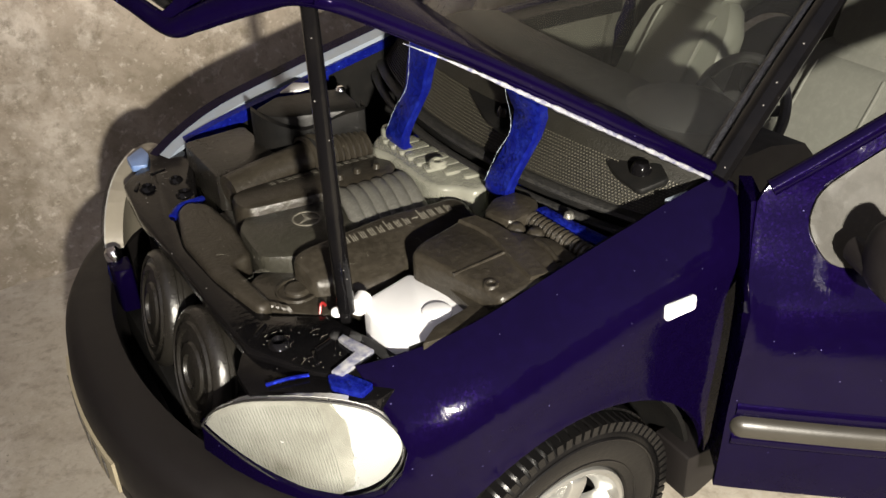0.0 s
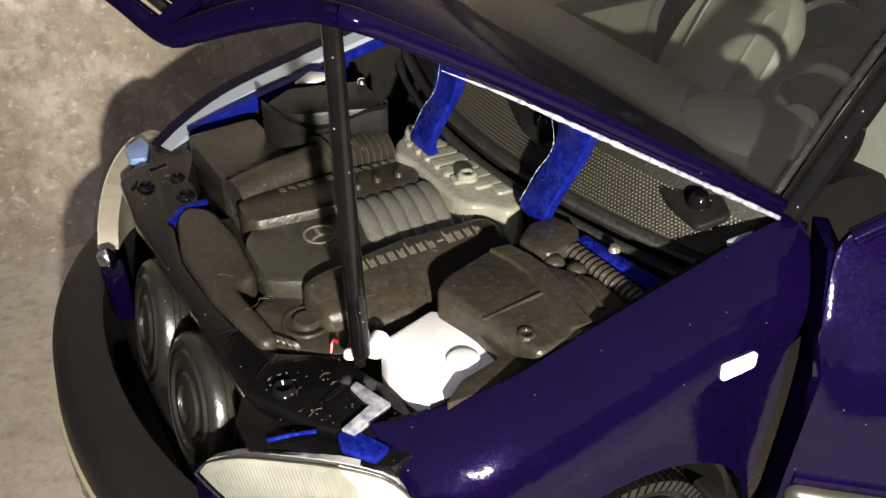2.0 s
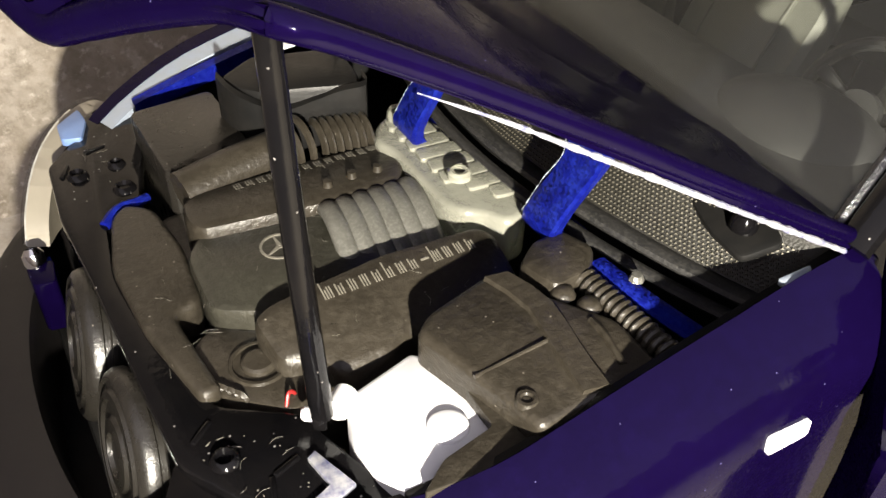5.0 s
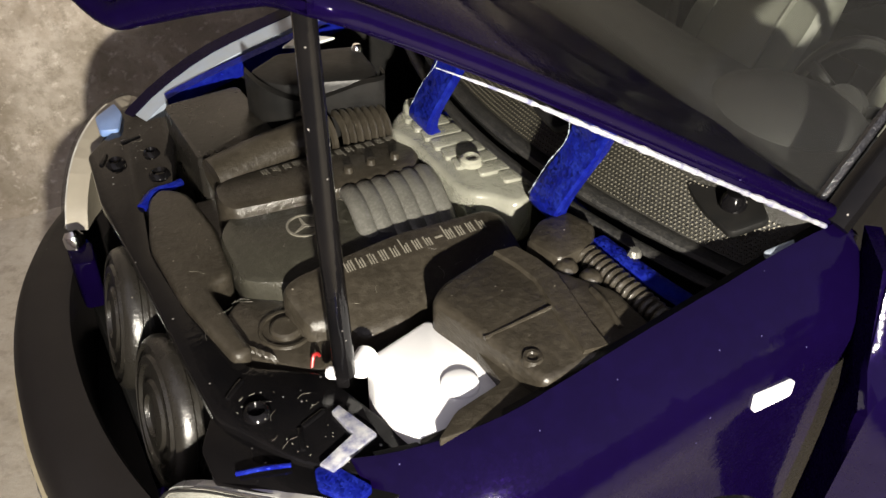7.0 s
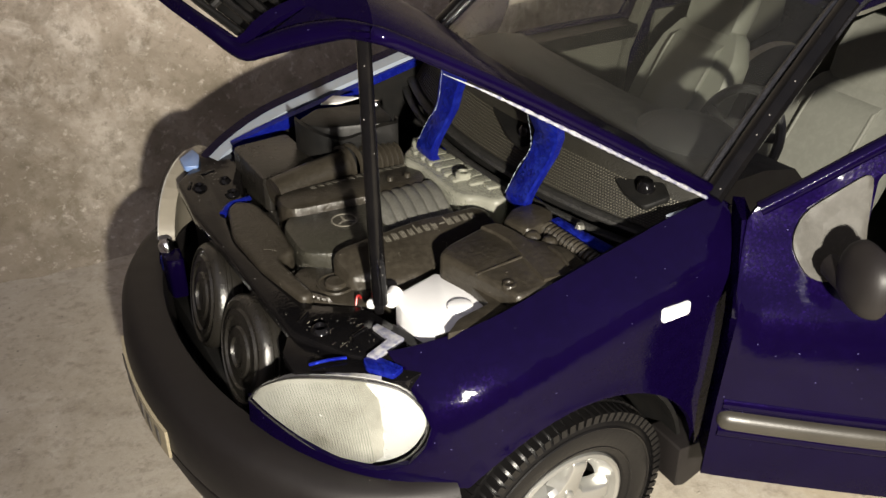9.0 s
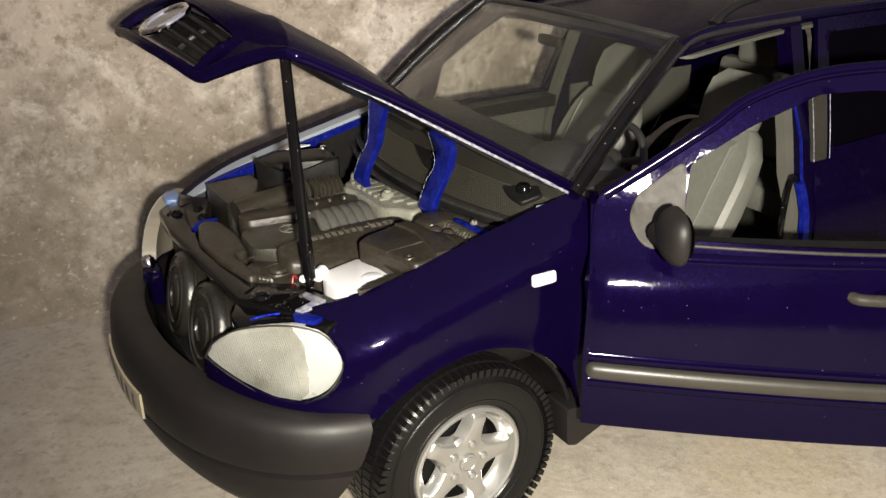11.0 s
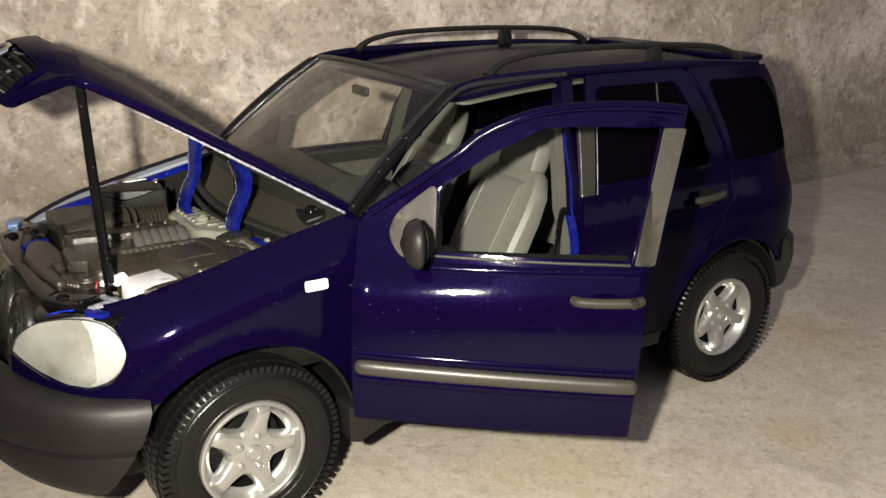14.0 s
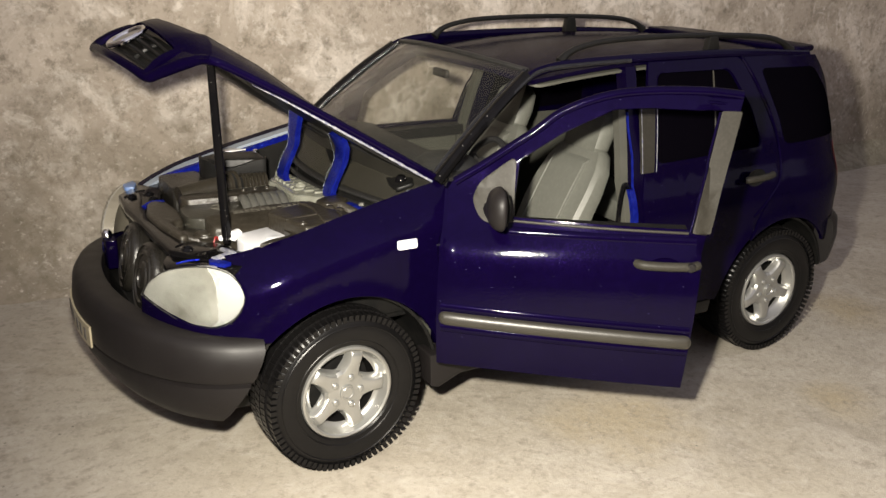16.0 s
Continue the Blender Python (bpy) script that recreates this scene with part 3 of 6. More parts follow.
for side, ob in ((-1, rear_l), (1, rear_r)):
    def lay(bm):
        return bm if side < 0 else mirror(bm)
    part("window_pane", lay(sheet(rounded([(101.4, 70.2), (106.2, 97.4), (138.4, 97.0), (145.4, 84.6), (148.2, 71.4)], 2.5), [], lambda x, z: (x, -width_at(x, z) + 1.7, z), 2.5, 0.5, 0)), DARK_PANE, ob, "dark tinted pane")
    part("pillar_trim", lay(sheet(rounded([(95.6, 69.0), (98.4, 88.0), (104.2, 88.0), (100.6, 69.0)], 0.6), [], lambda x, z: (x, -width_at(x, z) - 0.25, z), 4, 0.7, 0.2)), GREY_TRIM, ob, "matt grey pillar trim")
    # Pale chipped edges of the trim.
    for x0, x1 in ((95.5, 98.3), (100.9, 104.5)):
        part("worn_edge", lay(tube([(x0 + (x1 - x0) * k / 6, -width_at(x0 + (x1 - x0) * k / 6, 69.2 + 3.1 * k) - 0.85, 69.2 + 3.1 * k) for k in range(7)], lambda t: 0.10 + 0.12 * noise.noise(Vector((t * 40, x0, 0))), 6, 8)), WORN, ob, "pale edge of chips and painted glints")
    part("window_divider", lay(tube([(126.5, -width_at(126.5, 71.5) + 0.1, 71.5), (128.4, -width_at(128.4, 84.0) + 0.1, 84.0), (130.0, -width_at(130, 96.0) + 0.1, 96.0)], 0.3, 8, 4)), GREY_TRIM, ob, "pale window divider")
    part("door_handle", lay(tube([(136.0, -53.0, 63.4), (137.6, -54.0, 63.6), (144.5, -54.0, 63.8), (148.2, -53.0, 64.0)], 1.05, 10, 4, 1.0)), GREY_TRIM, ob, "grey pull handle")
    part("handle_cup", lay(lathe([(0.0, 0.25), (2.6, 0.2), (3.0, -0.1)], 24, pose(141.0, -52.6, 63.6) @ Matrix.Diagonal((1.35, 1, 0.95, 1)))), BLACK, ob)

front_door_outline = [(30.6, 30.0), (92.4, 27.5), (93.4, 45.0), (94.0, 62.0), (96.0, 70.0), (98.0, 80.0), (102.6, 99.4), (93.0, 100.6), (80.0, 100.0), (69.3, 98.4), (59.3, 94.1), (53.2, 89.6), (46.6, 85.0), (39.5, 80.2), (36.2, 78.2), (33.2, 76.2), (31.9, 74.2), (31.4, 70.0), (30.9, 62.0), (30.4, 45.0)]
front_window_hole = rounded([(48.2, 68.8), (49.4, 82.0), (60.0, 89.2), (71.5, 95.0), (80.0, 95.6), (98.0, 95.4), (94.6, 82.0), (91.4, 68.2)], 1.0)
DOOR_OPEN = Matrix.Translation(HINGE_OPEN) @ Matrix.Rotation(radians(SWING), 4, "Z") @ Matrix.Translation(-HINGE)


def moved(bm, m):
    bm.transform(m)
    return bm


def front_door(m, flip):
    def lay(bm):
        bm = moved(bm, m)
        return mirror(bm) if flip else bm
    ob = part("front_door", lay(sheet(front_door_outline, [front_window_hole], left, 2.5, 1.2, 0.4)), PAINT, car, "" if flip else "driver's door swung open")
    part("pillar_trim", lay(sheet(rounded([(91.4, 67.6), (97.2, 95.4), (102.0, 95.4), (98.0, 78.0), (95.9, 67.2)], 0.5), [], lambda x, z: (x, -width_at(x, z) - 1.1, z), 2.5, 1.0, 0.2)), GREY_TRIM, ob, "matt grey pillar trim")
    strip = []
    for x in (31.0, 31.1, 31.35, 31.8, 32.6, 36, 42, 48, 54, 60, 66, 72, 78, 84, 88, 91.9, 92.7, 93.15, 93.4, 93.5):
        zc, w = 43.05 - 2.6 * (x - 31) / 62.5, width_at(x, 42)
        d = min(1.0, 0.02 + min(x - 31.0, 93.5 - x) / 1.6)
        e = (1 - (1 - d) ** 2) ** 0.5
        strip.append([(x, -w - o * e, zc + h * e) for o, h in ((-0.4, 1.8), (0.55, 1.72), (1.15, 1.35), (1.5, 0.6), (1.55, -0.3), (1.35, -1.1), (0.75, -1.65), (-0.4, -1.8))])
    part("rub_strip", lay(loft(strip)), STRIP, ob, "grey rubbing strip")
    for z0, z1 in ((46.0, 43.5), (40.4, 37.8)):
        part("crease", lay(tube([(x, -width_at(x, z0 + (z1 - z0) * (x - 31) / 62) + 1.25, z0 + (z1 - z0) * (x - 31) / 62) for x in (31.6, 42, 52, 62, 72, 82, 92.8)], 1.7, 32, 3)), PAINT, ob)
    part("shoulder_crease", lay(tube([(x, -width_at(x, 65.4) + 1.2, 65.2) for x in (48.0, 58, 68, 78, 86, 92.6)], 1.6, 32, 3)), PAINT, ob)
    part("window_seal", lay(tube([(x, -width_at(x, z) - 0.2, z) for x, z in ((47.0, 68.0), (60, 67.8), (75, 67.6), (90.6, 67.4))], 0.36, 8, 3)), GREY_TRIM, ob, "chromed grey window seal")
    part("handle_cup", lay(lathe([(0.0, 0.35), (2.7, 0.3), (3.2, -0.05)], 28, pose(85.4, -width_at(85, 59.4), 59.0) @ Matrix.Diagonal((1.35, 1, 0.95, 1)))), PAINT, ob)
    bead = [(33.6, 76.2), (39.5, 79.9), (46.6, 84.8), (53.2, 89.4), (59.3, 94.1), (69.3, 98.2), (80.0, 99.8), (93.0, 100.1), (102.0, 99.3)]
    part("frame_bead", lay(tube([(x, -width_at(x, z) + 0.1, z - 0.4) for x, z in bead], 1.15, 20, 4)), PAINT, ob)
    part("frame_groove", lay(tube([(x, -width_at(x, z) - 0.05, z - 2.9) for x, z in bead[3:]], 0.42, 12, 4)), PAINT, ob)
    grip = part("door_handle", lay(tube([(78.6, -53.4, 60.0), (80.4, -54.8, 60.0), (86.0, -55.1, 60.0), (91.5, -54.7, 60.1), (93.2, -53.4, 60.1)], 1.15, 12, 5)), GREY_TRIM, ob, "grey pull handle")
    part("lock_button", lay(lathe([(0.0, -0.55), (1.0, -0.5), (1.25, 0.2)], 20, pose(91.3, -55.4, 60.1))), BUMPER, grip)
    part("door_edge", lay(loft([[(31.2, -width_at(31.2, z) + 0.4, z), (31.2, -width_at(31.2, z) + 8.0, z), (33.0, -width_at(33, z) + 8.0, z), (33.0, -width_at(33, z) + 0.8, z)] for z in (31, 38, 45, 52, 58, 63, 67, 70, 74)])), PAINT, ob)
    part("door_ledge", lay(loft([[(x, -width_at(x, 66) + 1.0, 67.2), (x, -width_at(x, 66) + 7.6, 67.2), (x, -width_at(x, 66) + 7.6, 63.5), (x, -width_at(x, 66) + 1.4, 63.5)] for x in (48, 58, 68, 78, 86, 91)])), BLACK, ob, "black ledge inside the door")
    part("door_card", lay(sheet(rounded([(33, 31), (90, 29), (91, 66), (34, 66)], 2), [], lambda x, z: (x, -width_at(x, min(z, 60)) + 3.6, z), 6, 2.2, 0.4)), CABIN, ob, "beige-grey inner trim")
    part("frame_edge", lay(tube([(90.9 + 5.9 * k / 8, -width_at(90.9 + 5.9 * k / 8, 67.8 + 3.4 * k) - 0.7, 67.8 + 3.4 * k) for k in range(9)], lambda t: 0.34 + 0.08 * noise.noise(Vector((t * 30, 5.1, 0))), 12, 8)), PAINT, ob)
    part("mirror_base", lay(sheet(rounded([(38.0, 72.0), (39.6, 76.2), (48.6, 83.2), (48.6, 67.6), (41.0, 67.2)], 2.4), [], lambda x, z: (x, -width_at(x, z) - 0.8 + 0.02 * (x - 38), z), 2.5, 1.2, 0.4)), GREY_TRIM, ob, "grey mirror foot")
    house = bmesh.new()
    bmesh.ops.create_uvsphere(house, u_segments=28, v_segments=18, radius=1.0)
    for v in house.verts:
        p = v.co
        v.co = Vector((p.x * (3.4 if p.x < 0 else 1.3), math.copysign(abs(p.y) ** 0.8, p.y) * 6.0, math.copysign(abs(p.z) ** 0.8, p.z) * 5.6))
    house.transform(pose(45.6, -58.2, 73.4, 0, 0, 12) @ Matrix.Diagonal((1, 0.88, 0.92, 1)))
    shellm = part("mirror_housing", lay(house), BUMPER, ob, "charcoal wing mirror housing")
    part("mirror_glass", lay(lathe([(0.0, 0.0), (0.92, 0.0), (1.0, -0.1)], 32, pose(47.1, -58.5, 73.4, 0, 0, 12) @ Matrix.Rotation(radians(-90), 4, "Z") @ Matrix.Diagonal((4.1, 1, 4.0, 1)))), CHROME, shellm)
    part("mirror_arm", lay(tube([(42.6, -52.0, 71.6), (43.4, -55.6, 71.6), (44.2, -58.0, 72.0)], 1.5, 10, 4, 1.3)), BUMPER, ob)
    return ob


front_door(DOOR_OPEN, False)
front_door(Matrix.Identity(4), True)

# rear side panels with wrap-round dark panes
quarter_outline = ([(155.6, 66.0), (154.4, 76.0), (150.0, 88.0), (144.5, 98.2), (142.5, 99.8), (180.0, 98.6), (188.0, 90.0), (194.5, 76.0), (199.0, 58.0), (200.0, 46.0), (199.0, 40.0), (182.0, 38.0)]
                   + arc(WHEEL_X, WHEEL_Z, 26.6, 36, 127, 18) + [(147.4, 55.5), (153.0, 60.5)])
quarter = sheet(quarter_outline, [], left, 2.5, 1.0, 0.35)
q_l, q_r = both("rear_side_panel", quarter, PAINT, car)
for side, ob in ((-1, q_l), (1, q_r)):
    bm = sheet(rounded([(157.5, 72.0), (156.4, 80.0), (151.0, 95.8), (177.0, 95.2), (184.5, 87.0), (190.5, 72.8)], 2.5), [], lambda x, z: (x, -width_at(x, z) - 0.15, z), 3, 0.8, 0.2)
    part("window_pane", bm if side < 0 else mirror(bm), DARK_PANE, ob, "dark tinted pane")
    bm = sheet(rounded([(191.5, 47.0), (188.6, 60.0), (187.0, 70.0), (194.0, 70.0), (198.0, 56.0), (199.4, 47.0)], 1.2), [], lambda x, z: (x, -width_at(x, z) - 0.3, z), 2.5, 1.0, 0.3)
    part("tail_lamp", bm if side < 0 else mirror(bm), TAIL, ob, "red tail lamp")

seam = [(143.6, 99.0), (147.4, 93.0), (150.0, 87.6), (152.8, 81.0), (154.6, 74.0), (155.2, 66.0), (152.6, 60.6), (147.0, 55.4), (141.4, 50.8)]
both("seam_bead", tube([(x, -width_at(x, z) + 0.1, z) for x, z in seam], 0.5, 8, 4), PAINT, car)

# tailgate
def tail_at(y, z):
    x = lerp([(24, 203), (45, 205.5), (60, 204.5), (76, 199), (90, 190), (99, 181)], z)
    return (x - 0.0042 * y * y, y, z)


gate = part("tailgate", sheet(rounded([(-38, 40), (-33, 72), (-29, 98), (29, 98), (33, 72), (38, 40)], 3), [], tail_at, 4, 1.2, 0.4, (1, 0, 0)), PAINT, car)
part("window_pane", sheet(rounded([(-30, 70), (-26, 95), (26, 95), (30, 70)], 3), [], lambda y, z: (tail_at(y, z)[0] + 0.3, y, z), 4, 0.5, 0.1, (1, 0, 0)), DARK_PANE, gate, "dark tinted pane")
part("roof_spoiler", prism(rounded([(171, -37.5), (171, 37.5), (182.0, 35.5), (184.5, 20), (184.5, -20), (182.0, -35.5)], 2.5), 99.4, 101.4, "z", 0.7), PAINT, car)

# rear bumper
rb = []
for i in range(41):
    a = math.pi * (0.02 + 0.96 * i / 40)
    u = math.sin(a) ** (2 / 3.2)
    cx, cy = 162 + 45.5 * u, -(HALF + 0.6) * math.cos(a)
    d = Vector((math.sin(a), -math.cos(a), 0)).normalized()
    rb.append([(cx + d.x * o, cy + d.y * o, z) for o, z in ((-5, 44), (-0.5, 44), (0.8, 42.5), (1.4, 37), (0.9, 33), (0.0, 28.5), (-2.5, 26.5), (-6, 26.5))])
part("rear_bumper", loft(rb[3:-3]), BUMPER, car, "charcoal plastic rear bumper")

# sills, underbody, wheel wells
sill = prism([(-51.6, 20.0), (-52.2, 24.5), (-46.5, 25.0), (-44, 18.5), (-48, 18.2)], 27.5, 128, "x", 0.5)
both("sill", sill, BLACK, car)
both("mud_flap", prism(rounded([(23.2, 28.4), (23.6, 19.2), (26.0, 18.4), (38.5, 23.4), (39.0, 27.0)], 0.6), -53.6, -46.0, "y", 0.4), BUMPER, car, "charcoal plastic mud flap")
part("underbody", box((-26, -36, 15.5), (196, 41, 22), 2.0), BLACK, car)
both("wheel_well", loft([[(x, y, z) for x, z in arc(0, WHEEL_Z, 27.0, -6, 168, 24) + list(reversed(arc(0, WHEEL_Z, 26.2, -6, 168, 24)))] for y in (-50.4, -28)]), BLACK, car)
both("wheel_well", loft([[(x + WHEEL_X, y, z) for x, z in arc(0, WHEEL_Z, 26.2, 12, 172, 24) + list(reversed(arc(0, WHEEL_Z, 25.4, 12, 172, 24)))] for y in (-50.4, -28)]), BLACK, car)

# roof with its rails
def roof_at(x, y):
    e = abs(y) / 39.0
    z = 102.6 - 2.6 * e ** 3.2 - 0.0016 * (x - 118) ** 2 * (0.55 if x > 118 else 0.75)
    return (x - 5.5 * (1 - e * e) * max(0.0, (80 - x) / 20) if x < 80 else x, y, z)


part("roof", sheet(rounded([(61.5, -38.2), (61.5, 38.2), (179.0, 36.5), (179.0, -36.5)], 2.0), [], roof_at, 5, 1.2, 0.4, (0, 0, 1)), PAINT, car)
CANT = [(58.5, -40.4, 97.2), (63.5, -39.6, 99.2), (73, -39.0, 100.4), (95, -38.7, 101.0), (120, -38.4, 101.0), (143, -38.0, 100.6), (176, -37.0, 98.8)]
both("roof_edge", tube(CANT, 1.35, 10, 5, 1.0), PAINT, car)
both("rain_gutter", tube([(29.8, -45.2, 74.4), (36.5, -45.2, 80.6), (43, -44.4, 86.0), (51, -42.8, 92.2), (58.5, -41.2, 97.2), (65, -40.4, 99.6), (80, -40.0, 100.4), (96, -39.9, 100.6)], 0.7, 8, 5), SCUFF, car, "scuffed black rubber seal")
both("windscreen_pillar", tube([(28.6, -45.6, 73.4), (36.0, -44.4, 80.2), (43, -43.2, 86.2), (51, -41.6, 92.4), (59.5, -39.6, 98.2)], 1.9, 10, 5, 0.8), BLACK_GLOSS, car, "glossy black windscreen pillar")
rail = [(73.5, -36, 100.8), (76.0, -36, 103.0), (81, -36, 104.8), (92, -36, 106.2), (115, -36, 106.6), (140, -36, 106.0), (156, -36, 104.9), (164, -36, 103.0), (168.5, -36, 100.4)]
r_l, r_r = both("roof_rail", tube(rail, lambda t: 0.95 + 0.7 * abs(2 * t - 1) ** 6, 12, 5, 0.9), BLACK, car, "black roof rail")
post = prism(rounded([(129.0, 100.0), (130.2, 106.0), (133.6, 106.0), (135.0, 100.0)], 0.6), -37.2, -34.9, "y", 0.4)
part("rail_foot", post.copy(), BLACK, r_l)
part("rail_foot", mirror(post), BLACK, r_r)

# centre pillars
def upright(x_at, wide, o0, o1, zs):
    """A post that follows the side of the body."""
    secs = []
    for z in zs:
        x, w = x_at(z), width_at(x_at(z), z)
        secs.append([(x, -w + o0, z), (x + wide, -w + o0, z), (x + wide, -w + o1, z), (x, -w + o1, z)])
    return loft(secs)


def pillar_x(z):
    return 92.6 + 0.12 * max(0.0, z - 66)


both("door_pillar", upright(pillar_x, 3.8, 1.6, 6.0, (26, 40, 50, 58, 66, 74, 82, 90, 98.5)), PAINT, car)
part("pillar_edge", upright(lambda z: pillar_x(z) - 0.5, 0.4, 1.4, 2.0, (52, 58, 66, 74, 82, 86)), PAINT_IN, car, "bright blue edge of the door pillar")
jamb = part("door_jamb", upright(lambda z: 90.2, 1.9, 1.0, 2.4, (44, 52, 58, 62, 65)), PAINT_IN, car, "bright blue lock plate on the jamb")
part("jamb_seal", tube([(88.6, -48.6, 46), (88.8, -48.8, 60), (89.6, -48.8, 65.4), (90.4, -48.8, 66.2), (91.6, -48.8, 65.2)], 0.75, 8, 5), BLACK_GLOSS, jamb)
both("pillar_cover", upright(lambda z: pillar_x(z) - 2.6, 2.6, 4.2, 7.0, (40, 50, 58, 66, 74, 82, 88)), CABIN, car, "beige-grey pillar cover")


# windscreen
def screen_at(s, t):
    """s across from -1 to 1, t up from 0 to 1."""
    base = Vector((29.0 - 9.0 * (1 - s * s), 43.6 * s, 74.0 + 3.2 * (1 - s * s)))
    top = Vector((61.5 - 5.5 * (1 - s * s), 37.6 * s, 99.6 + 2.2 * (1 - s * s)))
    p = base.lerp(top, t)
    return tuple(p + Vector((-0.6, 0, 0.9)) * (4 * t * (1 - t) * 0.9))


screen = part("windscreen", sheet([(-1, 0), (-1, 1), (1, 1), (1, 0)], [], screen_at, 0.125, 0.6, 0, (-1, 0, 1)), PANE, car, "clear windscreen")
screen.visible_shadow = False
both("windscreen_seal", tube([screen_at(-0.985, t / 8) for t in range(9)], 0.75, 8, 3), SCUFF, car)
part("windscreen_seal", tube([screen_at(s / 8, 0.99) for s in range(-8, 9)], 0.8, 8, 3), SEAL, car)
part("windscreen_seal", tube([screen_at(s / 8, 0.0) for s in range(-8, 9)], 0.9, 8, 3), SEAL, car)

# ---- front bumper, lamps ----
def plan(a, reach, half):
    u = math.sin(a) ** (2 / 2.9)
    return -8 - reach * u, -half * math.cos(a)


secs = []
for i in range(61):
    row = []
    for o, zf in ((-7.5, -1.5), (-7.0, -0.2), (-2.0, 0.2), (-0.2, -0.6), (0.9, -2.4), (1.5, 37.2), (1.5, 33.6), (1.1, 32.15), (-0.1, 31.7), (-0.1, 31.25), (1.0, 30.8), (1.1, 28.0), (0.3, 24.0), (-1.0, 21.4), (-3.0, 20.2), (-8.0, 20.5)):
        lean = 0.0 if zf < 3 else 14.0 * ((42.5 - zf) / 22.0) ** 1.9
        a = radians(9.8 + lean + (160.4 - 2 * lean) * i / 60)
        x, y = plan(a, 46.6, HALF + 0.4)
        x2, y2 = plan(a + 0.01, 46.6, HALF + 0.4)
        d = Vector((-(y2 - y), x2 - x, 0)).normalized()
        if d.dot(Vector((-math.sin(a), -math.cos(a), 0))) < 0:
            d = -d
        z = 42.2 + 2.2 * math.sin(a) ** 1.5 + zf if zf < 3 else zf + 4.5 * math.sin(a) ** 3 * max(0.0, min(1.0, (33 - zf) / 11)) - (0.8 * (1 - math.sin(a)) if zf < 25 else 0)
        row.append((x + d.x * o, y + d.y * o, z))
    secs.append(row)
bumper = part("front_bumper", loft(secs), BUMPER, car, "charcoal plastic front bumper")
plate = []
for i in range(13):
    y = -15 + 30 * i / 12
    x = -8 - 46.6 * (1 - (y / (HALF + 0.4)) ** 2) ** (1 / 2.9) - 1.5
    plate.append([(x, y, 31.6), (x - 0.5, y, 31.6), (x - 0.5, y, 37.4), (x, y, 37.4)])
number_plate = part("number_plate", loft(plate), PLATE, bumper, "cream number plate with dark bars")
for i, (a, b) in enumerate(((-12.5, -9.6), (-8.6, -5.8), (-4.8, -2.2), (0.6, 3.4), (4.4, 7.0), (8.0, 11.6))):
    y = (a + b) / 2
    x = -8 - 46.6 * (1 - (y / (HALF + 0.4)) ** 2) ** (1 / 2.9) - 2.0
    part("dark_bar", box((x - 0.1, a, 32.8), (x + 0.1, b, 36.0), 0.04), PLATE_INK, number_plate)
part("bumper_inlet", box((-43.0, -26, 25.5), (-38.0, 26, 38), 1.0), BLACK, car)
part("undertray", prism(rounded([(-48.5, -20), (-50.5, 0), (-48.5, 20), (-42, 38), (-28, 40), (-28, -40), (-42, -38)], 3), 27.5, 30.0, "z", 0.4), BLACK, car)

LAMP_TOP = [(-43.2, 48.8), (-42, 52.4), (-39.4, 56.0), (-36, 58.0), (-32, 58.8), (-28.2, 57.9), (-25.9, 55.2), (-25.0, 52.2)]
LAMP_LOW = [(-43.2, 48.8), (-42, 47.9), (-39.4, 46.4), (-36, 44.9), (-32, 44.4), (-28.2, 46.2), (-25.9, 49.2), (-25.0, 52.2)]


def lamp_loop(grow=0.0):
    up = [(x, z) for x, z in LAMP_TOP]
    dn = [(x, z) for x, z in reversed(LAMP_LOW[1:-1])]
    pts = up + dn
    cx, cz = -34.0, 51.0
    pts = [(cx + (x - cx) * (1 + grow), cz + (z - cz) * (1 + grow)) for x, z in pts]
    return [(p.x, p.y) for p in smooth_line([(x, z, 0) for x, z in pts + [pts[0]]], 3)[:-1]]


def lamp_y(x, z, o):
    e = max(0.0, 1 - ((x + 34) / 10.5) ** 2 - ((z - 51) / 8.0) ** 2)
    xs = x - 0.10 * (z - 48)
    u = max(0.0, min(0.999, (-8 - xs) / 40.5))
    return (x - 0.5 * o, -(HALF - 2.6) * (1 - u ** 2.6) ** 0.5 - o - 1.6 * e, z)


